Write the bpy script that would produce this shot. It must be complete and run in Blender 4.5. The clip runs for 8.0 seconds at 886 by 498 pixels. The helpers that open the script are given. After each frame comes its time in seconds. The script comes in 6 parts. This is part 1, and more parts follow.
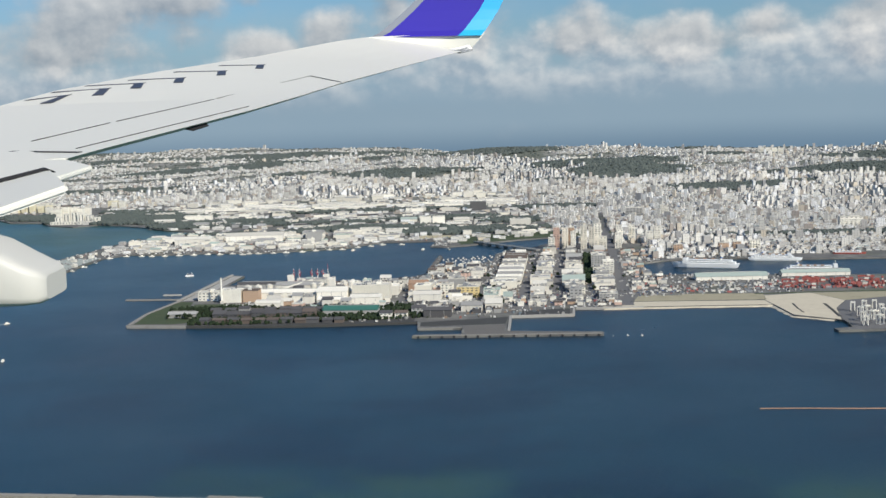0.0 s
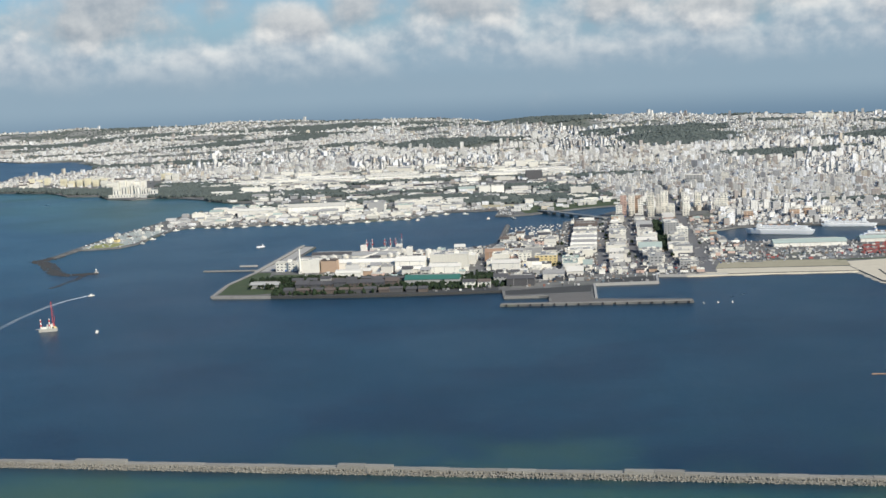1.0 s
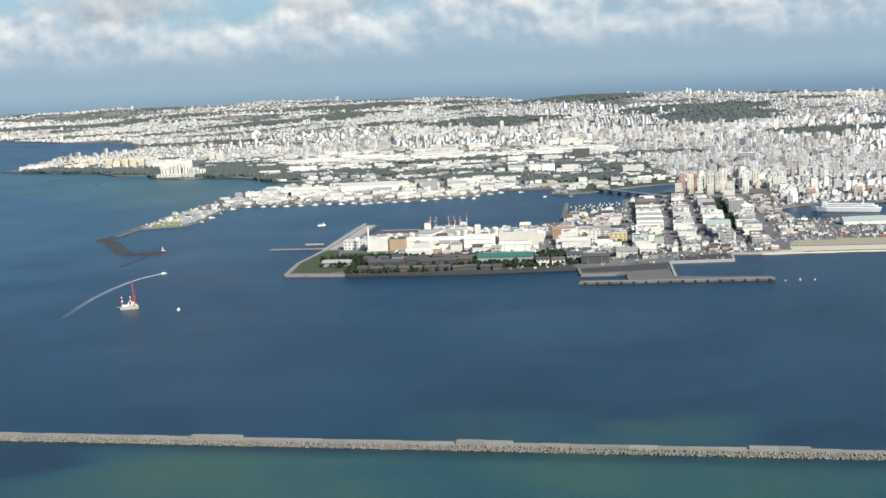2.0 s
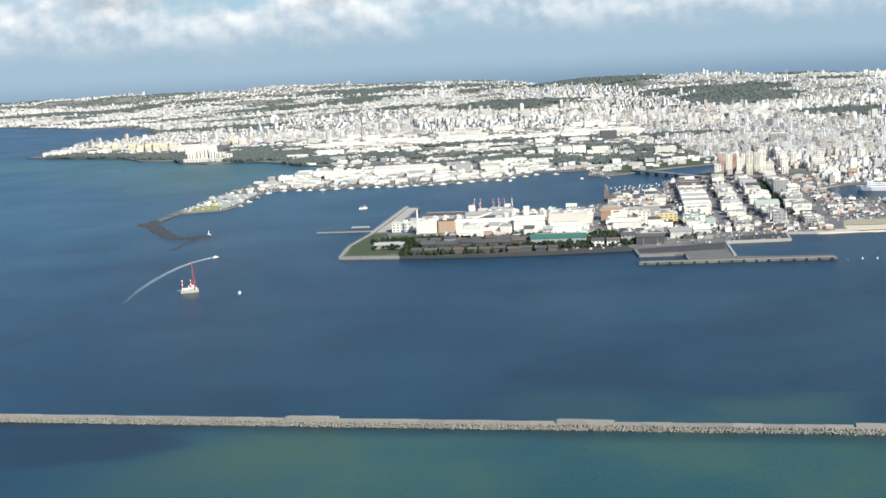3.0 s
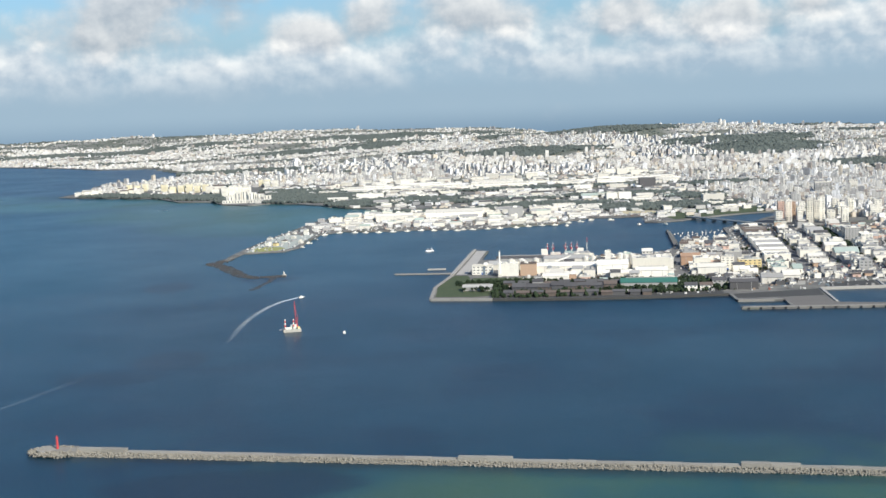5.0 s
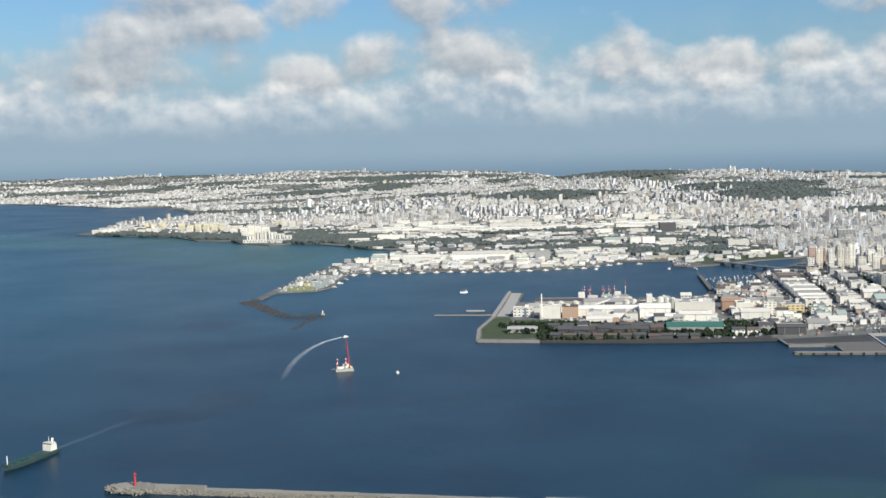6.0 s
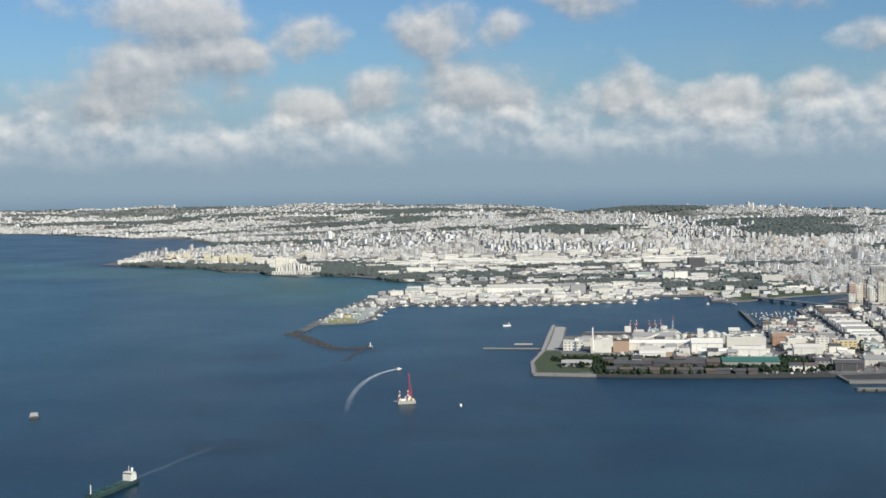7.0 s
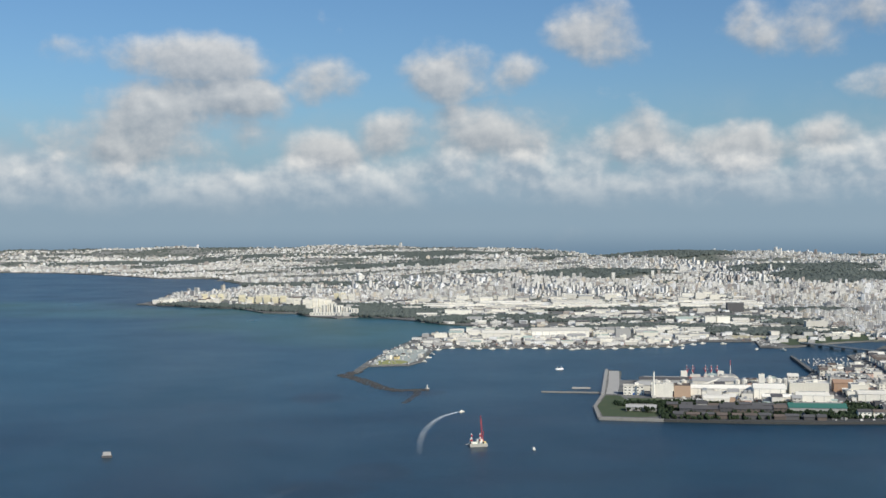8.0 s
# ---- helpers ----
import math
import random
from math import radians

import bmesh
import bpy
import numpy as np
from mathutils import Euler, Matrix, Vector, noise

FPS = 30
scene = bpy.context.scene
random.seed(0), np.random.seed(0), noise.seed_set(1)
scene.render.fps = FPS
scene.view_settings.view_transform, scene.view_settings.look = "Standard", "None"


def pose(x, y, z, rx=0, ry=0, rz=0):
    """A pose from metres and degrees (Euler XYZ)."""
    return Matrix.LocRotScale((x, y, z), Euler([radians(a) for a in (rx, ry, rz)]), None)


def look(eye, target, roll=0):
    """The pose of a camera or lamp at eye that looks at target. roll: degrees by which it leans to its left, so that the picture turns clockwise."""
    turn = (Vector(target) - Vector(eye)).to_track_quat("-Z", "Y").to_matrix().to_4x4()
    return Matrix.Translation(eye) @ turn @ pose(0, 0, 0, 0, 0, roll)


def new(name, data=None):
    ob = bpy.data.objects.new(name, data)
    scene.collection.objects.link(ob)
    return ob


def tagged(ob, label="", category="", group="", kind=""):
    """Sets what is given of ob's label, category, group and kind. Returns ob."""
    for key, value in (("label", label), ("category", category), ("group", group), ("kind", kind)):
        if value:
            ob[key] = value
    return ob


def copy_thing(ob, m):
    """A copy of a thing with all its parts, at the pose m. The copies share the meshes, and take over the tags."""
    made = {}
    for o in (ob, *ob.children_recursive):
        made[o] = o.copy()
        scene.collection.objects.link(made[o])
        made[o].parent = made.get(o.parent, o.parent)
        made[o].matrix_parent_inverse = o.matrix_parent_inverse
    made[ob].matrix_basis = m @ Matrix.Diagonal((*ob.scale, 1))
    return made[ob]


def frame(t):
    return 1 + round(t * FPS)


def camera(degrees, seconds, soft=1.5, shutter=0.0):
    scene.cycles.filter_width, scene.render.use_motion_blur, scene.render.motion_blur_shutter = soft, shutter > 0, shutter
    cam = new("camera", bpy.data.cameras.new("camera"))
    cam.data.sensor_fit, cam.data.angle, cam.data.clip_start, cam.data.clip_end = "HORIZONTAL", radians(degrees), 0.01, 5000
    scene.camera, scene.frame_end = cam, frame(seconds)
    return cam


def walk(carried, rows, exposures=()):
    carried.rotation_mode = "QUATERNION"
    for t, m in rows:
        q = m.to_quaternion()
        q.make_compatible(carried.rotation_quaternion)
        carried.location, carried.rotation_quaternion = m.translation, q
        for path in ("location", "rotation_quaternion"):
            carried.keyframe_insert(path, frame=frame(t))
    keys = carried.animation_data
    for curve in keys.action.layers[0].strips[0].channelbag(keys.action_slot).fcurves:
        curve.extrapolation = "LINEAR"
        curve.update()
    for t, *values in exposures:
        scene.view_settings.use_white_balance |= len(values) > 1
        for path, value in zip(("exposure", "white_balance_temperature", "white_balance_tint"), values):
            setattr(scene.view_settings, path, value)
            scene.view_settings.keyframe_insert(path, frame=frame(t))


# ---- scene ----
cam = camera(39.8, 8.0, soft=1.5)
PATH = [
    (0, (-6.254, -1.485, 133.223), (-6.162, 0.501, 133.005), -1.7),
    (0.5, (-23.152, -0.326, 133.165), (-23.091, 1.658, 132.924), -2.2),
    (1, (-39.995, 0.846, 133.083), (-39.956, 2.828, 132.819), -2.4),
    (1.5, (-56.877, 1.989, 132.987), (-56.861, 3.969, 132.704), -2.5),
    (2, (-73.77, 3.091, 132.888), (-73.769, 5.07, 132.593), -2.6),
    (3.5, (-124.652, 6.145, 132.274), (-124.657, 8.118, 131.949), -3.1),
    (4, (-141.818, 7.057, 132.162), (-141.819, 9.032, 131.846), -2.8),
    (4.5, (-159.027, 7.868, 132.039), (-159.018, 9.848, 131.756), -2.6),
    (6, (-210.666, 9.976, 131.322), (-210.637, 11.968, 131.147), -1.4),
    (6.5, (-228.051, 10.566, 131.225), (-228.022, 12.56, 131.079), -1.3),
    (7, (-245.6, 11.094, 131.157), (-245.575, 13.09, 131.037), -0.9),
    (7.5, (-263.252, 11.599, 131.11), (-263.234, 13.597, 131.019), -0.7),
    (8, (-280.933, 12.11, 131.075), (-280.927, 14.109, 131.025), -0.4),
]
walk(cam, [(t, look(eye, target, roll)) for t, eye, target, roll in PATH], [(0, -0.05), (1, 0.05), (2, 0.3), (3.5, 0.5), (4.5, 0.45), (6, 0.15), (6.5, 0.05), (8, -0.05)])

# ---- sky and sun ----
SUN_AZ, SUN_EL = 143.0, 36.0      # degrees: azimuth clockwise from +y, height
world = bpy.data.worlds.new("sky")
scene.world = world
world.use_nodes = True
wn, wl = world.node_tree.nodes, world.node_tree.links
wn.clear()


def wmath(op, a, b=None, c=None, clamp=False):
    n = wn.new("ShaderNodeMath")
    n.operation, n.use_clamp = op, clamp
    for i, v in enumerate((a, b, c)):
        if v is None:
            continue
        if isinstance(v, (int, float)):
            n.inputs[i].default_value = v
        else:
            wl.new(v, n.inputs[i])
    return n.outputs[0]


def wmix(fac, a, b):
    n = wn.new("ShaderNodeMix")
    n.data_type = "RGBA"
    for s, v in ((n.inputs[0], fac), (n.inputs[6], a), (n.inputs[7], b)):
        if isinstance(v, (int, float)):
            s.default_value = v
        elif isinstance(v, tuple):
            s.default_value = (*v, 1)
        else:
            wl.new(v, s)
    return n.outputs[2]


def wstep(v, lo, hi):
    n = wn.new("ShaderNodeMapRange")
    n.interpolation_type = "SMOOTHSTEP"
    wl.new(v, n.inputs[0])
    n.inputs[1].default_value, n.inputs[2].default_value = lo, hi
    return n.outputs[0]


def wnoise(vec, scale, detail, rough, offset=(0, 0, 0)):
    m = wn.new("ShaderNodeMapping")
    m.inputs[1].default_value = offset
    wl.new(vec, m.inputs[0])
    n = wn.new("ShaderNodeTexNoise")
    wl.new(m.outputs[0], n.inputs["Vector"])
    n.inputs["Scale"].default_value, n.inputs["Detail"].default_value, n.inputs["Roughness"].default_value = scale, detail, rough
    return n.outputs["Fac"]


sky = wn.new("ShaderNodeTexSky")
sky.sky_type, sky.sun_disc = "NISHITA", False
sky.sun_elevation, sky.sun_rotation = radians(SUN_EL), radians(SUN_AZ)
sky.altitude, sky.air_density, sky.dust_density, sky.ozone_density = 200, 1.0, 1.2, 1.5
coords = wn.new("ShaderNodeTexCoord")
split = wn.new("ShaderNodeSeparateXYZ")
wl.new(coords.outputs["Generated"], split.inputs[0])
az = wmath("MULTIPLY", wmath("ARCTAN2", split.outputs[0], split.outputs[1]), 57.2958)
el = wmath("MULTIPLY", wmath("ARCSINE", split.outputs[2]), 57.2958)
join = wn.new("ShaderNodeCombineXYZ")
wl.new(az, join.inputs[0]), wl.new(wmath("MULTIPLY", el, 1.15), join.inputs[1])
# cumulus clouds: azimuth, height, half width, half height, all in degrees
CLOUDS = [(-11.6, 7.4, 4.3, 1.0), (-12.8, 4.3, 4.2, 2.1), (-9.2, 5.5, 2.4, 0.9), (-5.3, 6.2, 1.8, 1.05), (0.6, 6.75, 2.3, 1.3), (3.6, 6.6, 1.5, 0.9), (7.6, 8.5, 2.0, 1.3), (-2.2, 4.0, 1.7, 1.1),
          (2.7, 4.1, 3.0, 1.3), (-5.4, 3.3, 1.7, 1.0), (9.3, 3.4, 2.3, 1.1), (13.6, 3.1, 2.6, 1.0), (17.7, 3.8, 1.6, 0.8), (19.8, 5.7, 1.3, 0.8), (23.0, 3.6, 2.8, 1.6), (27.0, 6.0, 4.0, 2.0), (16.8, 8.6, 3.0, 1.2)]
BANK = [(-10.0, 1.2, 13.0, 0.9), (12.0, 1.4, 13.0, 0.9), (-18.6, 1.9, 2.4, 1.0), (-14.6, 1.6, 2.4, 0.8), (-11.6, 1.8, 2.4, 0.9), (-6.5, 1.8, 2.3, 0.9), (-3.6, 1.7, 2.0, 0.7), (-0.8, 2.1, 2.0, 0.9), (0.9, 2.4, 1.0, 0.8), (3.8, 2.2, 2.0, 0.8), (6.7, 2.7, 1.7, 1.0),
        (10.3, 2.3, 2.2, 0.9), (13.9, 2.2, 1.8, 0.7), (17.6, 2.2, 1.5, 0.9), (19.8, 2.8, 1.5, 1.0), (22.6, 2.4, 2.2, 1.0), (-24.0, 2.6, 4.0, 1.5)]


def puffs(spots, rise=0.0):
    total = None
    for a, e, ra, re in spots:
        u = wmath("DIVIDE", wmath("SUBTRACT", az, a), ra)
        v = wmath("DIVIDE", wmath("SUBTRACT", el, e - rise), re)
        b = wmath("SUBTRACT", 1.0, wmath("ADD", wmath("MULTIPLY", u, u), wmath("MULTIPLY", v, v)))
        total = b if total is None else wmath("MAXIMUM", total, b)
    return wmath("MAXIMUM", total, -1.6)


def heads(vec, scale, offset):
    """Rounded cauliflower heads of a cumulus, at three sizes."""
    m = wn.new("ShaderNodeMapping")
    m.inputs[1].default_value = offset
    wl.new(vec, m.inputs[0])
    n = wn.new("ShaderNodeTexVoronoi")
    n.feature, n.normalize = "SMOOTH_F1", True
    wl.new(m.outputs[0], n.inputs["Vector"])
    n.inputs["Scale"].default_value, n.inputs["Detail"].default_value, n.inputs["Roughness"].default_value, n.inputs["Smoothness"].default_value = scale, 2.0, 0.55, 0.35
    return wmath("SUBTRACT", 0.42, n.outputs["Distance"])


def billows(offset, detail, knobs):
    base = wmath("MULTIPLY", wmath("SUBTRACT", wnoise(flat, 0.24, detail, 0.54, offset), 0.5), 5.8)
    return wmath("ADD", base, wmath("MULTIPLY", heads(flat, 0.62, offset), knobs))


flat = join.outputs[0]
wisp = wnoise(flat, 0.16, 6, 0.6, (31, 7, 0))
swell = billows((0, 0, 0), 8, 0.55)
relief = wmath("SUBTRACT", billows((0, 0, 0), 5, 0.8), billows((0.26, 0.46, 0), 5, 0.8))
shape = wmath("MULTIPLY", puffs(CLOUDS), 0.85)
top = wmath("MULTIPLY", wmath("SUBTRACT", shape, wmath("MULTIPLY", puffs(CLOUDS, 0.7), 0.85)), 0.36)
lit = wmath("ADD", wmath("ADD", wmath("MULTIPLY", relief, 0.52), top), 0.36, clamp=True)
high = wstep(wmath("ADD", shape, swell), -0.65, 0.95)
low_shape = puffs(BANK)
low_top = wmath("MULTIPLY", wmath("SUBTRACT", low_shape, puffs(BANK, 0.35)), 0.26)
low_lit = wmath("ADD", wmath("ADD", wmath("MULTIPLY", relief, 0.8), low_top), 0.36, clamp=True)
bank = wstep(wmath("ADD", low_shape, swell), -0.9, 1.1)
blue = wn.new("ShaderNodeMix")
blue.data_type, blue.blend_type = "RGBA", "MULTIPLY"
blue.inputs[0].default_value = 1.0
wl.new(sky.outputs[0], blue.inputs[6])
blue.inputs[7].default_value = (0.055, 0.077, 0.098, 1)
haze = wstep(el, 5.5, 0.5)
col = wmix(wmath("MULTIPLY", haze, 0.9), blue.outputs[2], (0.28, 0.42, 0.545))
veil = wmath("MULTIPLY", wstep(wisp, 0.42, 0.66), wstep(el, 6.5, 2.5))
col = wmix(wmath("MULTIPLY", veil, 0.7), col, (0.385, 0.48, 0.56))
col = wmix(wmath("MULTIPLY", high, 0.88), col, wmix(lit, (0.31, 0.35, 0.40), (0.74, 0.735, 0.72)))
col = wmix(wmath("MULTIPLY", bank, 0.68), col, wmix(low_lit, (0.36, 0.43, 0.51), (0.88, 0.87, 0.84)))
low = wmath("MULTIPLY", wstep(el, 2.1, 0.1), 0.9)
col = wmix(low, col, (0.28, 0.385, 0.475))
col = wmix(wmath("MULTIPLY", wstep(el, -0.3, -2.0), 0.85), col, (0.14, 0.23, 0.33))
bg = wn.new("ShaderNodeBackground")
wl.new(col, bg.inputs[0])
wout = wn.new("ShaderNodeOutputWorld")
wl.new(bg.outputs[0], wout.inputs[0])

sun = new("sun", bpy.data.lights.new("sun", "SUN"))
sun.data.energy, sun.data.angle, sun.data.color = 4.6, radians(0.5), (1.0, 0.94, 0.83)
sun.matrix_world = look((0, 0, 0), (-math.sin(radians(SUN_AZ)) * math.cos(radians(SUN_EL)), -math.cos(radians(SUN_AZ)) * math.cos(radians(SUN_EL)), -math.sin(radians(SUN_EL))))

# ---- materials ----


class Nodes:
    """A principled material and short-hands for its nodes."""

    def __init__(self, name):
        self.m = bpy.data.materials.new(name)
        self.m.use_nodes = True
        self.t = self.m.node_tree
        self.b = self.t.nodes["Principled BSDF"]
        self.geo = self.t.nodes.new("ShaderNodeNewGeometry")
        self.pos = self.geo.outputs["Position"]

    def put(self, v, sock):
        if isinstance(v, (int, float)):
            sock.default_value = v
        elif isinstance(v, tuple):
            sock.default_value = (*v, 1) if len(v) == 3 and len(sock.default_value) == 4 else v
        else:
            self.t.links.new(v, sock)

    def math(self, op, a, b=None, clamp=False):
        n = self.t.nodes.new("ShaderNodeMath")
        n.operation, n.use_clamp = op, clamp
        self.put(a, n.inputs[0])
        if b is not None:
            self.put(b, n.inputs[1])
        return n.outputs[0]

    def mix(self, fac, a, b, blend="MIX"):
        n = self.t.nodes.new("ShaderNodeMix")
        n.data_type, n.blend_type = "RGBA", blend
        self.put(fac, n.inputs[0]), self.put(a, n.inputs[6]), self.put(b, n.inputs[7])
        return n.outputs[2]

    def noise(self, scale, detail=4, rough=0.55, stretch=(1, 1, 1), vec=None):
        mp = self.t.nodes.new("ShaderNodeMapping")
        mp.inputs[3].default_value = stretch
        self.put(self.pos if vec is None else vec, mp.inputs[0])
        n = self.t.nodes.new("ShaderNodeTexNoise")
        self.put(mp.outputs[0], n.inputs["Vector"])
        n.inputs["Scale"].default_value, n.inputs["Detail"].default_value, n.inputs["Roughness"].default_value = scale, detail, rough
        return n.outputs["Fac"]

    def step(self, v, lo, hi, smooth=True):
        n = self.t.nodes.new("ShaderNodeMapRange")
        n.interpolation_type = "SMOOTHSTEP" if smooth else "LINEAR"
        self.put(v, n.inputs[0])
        n.inputs[1].default_value, n.inputs[2].default_value = lo, hi
        return n.outputs[0]

    def ramp(self, v, stops, interp="CONSTANT"):
        n = self.t.nodes.new("ShaderNodeValToRGB")
        n.color_ramp.interpolation = interp
        while len(n.color_ramp.elements) < len(stops):
            n.color_ramp.elements.new(0.5)
        for e, (p, c) in zip(n.color_ramp.elements, stops):
            e.position, e.color = p, (*c, 1)
        self.put(v, n.inputs[0])
        return n.outputs[0]

    def split(self, v=None):
        n = self.t.nodes.new("ShaderNodeSeparateXYZ")
        self.put(self.pos if v is None else v, n.inputs[0])
        return n.outputs

    def bump(self, h, strength, dist):
        n = self.t.nodes.new("ShaderNodeBump")
        n.inputs["Strength"].default_value, n.inputs["Distance"].default_value = strength, dist
        self.put(h, n.inputs["Height"])
        self.put(n.outputs[0], self.b.inputs["Normal"])

    def done(self, color, rough=0.7, metal=0.0, spec=None):
        self.put(color, self.b.inputs["Base Color"])
        self.put(rough, self.b.inputs["Roughness"])
        self.put(metal, self.b.inputs["Metallic"])
        if spec is not None:
            self.b.inputs["Specular IOR Level"].default_value = spec
        return self.m


def paint(name, color, rough=0.65, metal=0.0, vary=0.14, grain=0.8, stain=(0.3, 0.27, 0.23), dirt=0.25, objects=True, bump=0.0):
    """A painted or bare surface: large stains, fine grain and a shade of its own for each object."""
    k = Nodes(name)
    big, fine = k.noise(0.11, 5, 0.6), k.noise(grain, 6, 0.65)
    v = k.math("ADD", 1.0 - vary, k.math("MULTIPLY", fine, 2 * vary))
    if objects:
        info = k.t.nodes.new("ShaderNodeObjectInfo")
        v = k.math("MULTIPLY", v, k.math("ADD", 0.86, k.math("MULTIPLY", info.outputs["Random"], 0.26)))
    hsv = k.t.nodes.new("ShaderNodeHueSaturation")
    k.put(color, hsv.inputs["Color"])
    k.put(v, hsv.inputs["Value"])
    streak = k.noise(0.9, 4, 0.6, (1, 1, 0.12))
    c = k.mix(k.math("MULTIPLY", k.step(k.math("ADD", k.math("MULTIPLY", big, 0.5), k.math("MULTIPLY", streak, 0.5)), 0.5, 0.72), dirt), hsv.outputs[0], stain)
    if bump:
        k.bump(fine, bump, 0.1)
    return k.done(c, k.math("ADD", rough - 0.08, k.math("MULTIPLY", big, 0.16)), metal)


CREAMS = [(0.0, (0.68, 0.660, 0.610)), (0.22, (0.54, 0.525, 0.487)), (0.38, (0.76, 0.735, 0.674)), (0.52, (0.43, 0.415, 0.396)), (0.62, (0.60, 0.530, 0.428)),
          (0.70, (0.80, 0.795, 0.781)), (0.86, (0.36, 0.320, 0.285)), (0.93, (0.30, 0.300, 0.300))]
ROOFS = [(0.0, (0.50, 0.495, 0.471)), (0.25, (0.41, 0.400, 0.385)), (0.45, (0.60, 0.585, 0.546)), (0.62, (0.31, 0.320, 0.315)), (0.74, (0.68, 0.690, 0.690)),
         (0.86, (0.41, 0.300, 0.257)), (0.91, (0.30, 0.420, 0.400)), (0.95, (0.24, 0.245, 0.25))]


def city_wall():
    """Plastered walls of far blocks, a tint for each block, with rows of small windows."""
    k = Nodes("city_wall")
    tint = k.ramp(k.geo.outputs["Random Per Island"], CREAMS)
    x, y, z = k.split()
    storey = k.math("FRACT", k.math("MULTIPLY", z, 0.62))
    along = k.math("FRACT", k.math("MULTIPLY", k.math("ADD", x, y), 0.55))
    hole = k.math("MULTIPLY", k.math("MULTIPLY", k.math("GREATER_THAN", storey, 0.38), k.math("LESS_THAN", storey, 0.8)),
                  k.math("MULTIPLY", k.math("GREATER_THAN", along, 0.25), k.math("LESS_THAN", along, 0.72)))
    stain = k.noise(0.5, 4, 0.6, (1, 1, 0.2))
    c = k.mix(k.math("MULTIPLY", k.step(stain, 0.5, 0.75), 0.35), tint, (0.28, 0.26, 0.23))
    c = k.mix(k.math("MULTIPLY", hole, 0.5), c, (0.11, 0.105, 0.10))
    return k.done(c, k.math("SUBTRACT", 0.85, k.math("MULTIPLY", hole, 0.2)))


def city_roof():
    k = Nodes("city_roof")
    tint = k.ramp(k.geo.outputs["Random Per Island"], ROOFS)
    c = k.mix(k.math("MULTIPLY", k.step(k.noise(0.35, 5, 0.65), 0.42, 0.72), 0.45), tint, (0.22, 0.21, 0.19))
    return k.done(c, 0.85)


def clutter():
    """Paint of the many small things lying about, a tint for each."""
    k = Nodes("clutter")
    c = k.ramp(k.geo.outputs["Random Per Island"], [(0.0, (0.36, 0.35, 0.33)), (0.22, (0.18, 0.18, 0.18)), (0.36, (0.50, 0.49, 0.46)), (0.54, (0.09, 0.095, 0.10)), (0.63, (0.70, 0.69, 0.66)), (0.84, (0.24, 0.17, 0.12)), (0.92, (0.14, 0.19, 0.22)), (0.97, (0.30, 0.12, 0.09))])
    c = k.mix(k.math("MULTIPLY", k.noise(2.0, 4, 0.7), 0.4), c, (0.14, 0.13, 0.12))
    return k.done(c, 0.7)


def leaves(name, a, b, size=0.7, bump=0.8):
    k = Nodes(name)
    c = k.mix(k.step(k.noise(size, 5, 0.7), 0.35, 0.68), a, b)
    c = k.mix(k.math("MULTIPLY", k.geo.outputs["Random Per Island"], 0.5), c, a)
    if bump:
        k.bump(k.noise(size * 3, 3, 0.7), bump, 0.6)
    return k.done(c, 0.75, 0.0, 0.2)


def ellipse(k, x, y, cx, cy, rx, ry):
    u = k.math("DIVIDE", k.math("SUBTRACT", x, cx), rx)
    v = k.math("DIVIDE", k.math("SUBTRACT", y, cy), ry)
    return k.math("SUBTRACT", 1.0, k.math("ADD", k.math("MULTIPLY", u, u), k.math("MULTIPLY", v, v)), clamp=True)


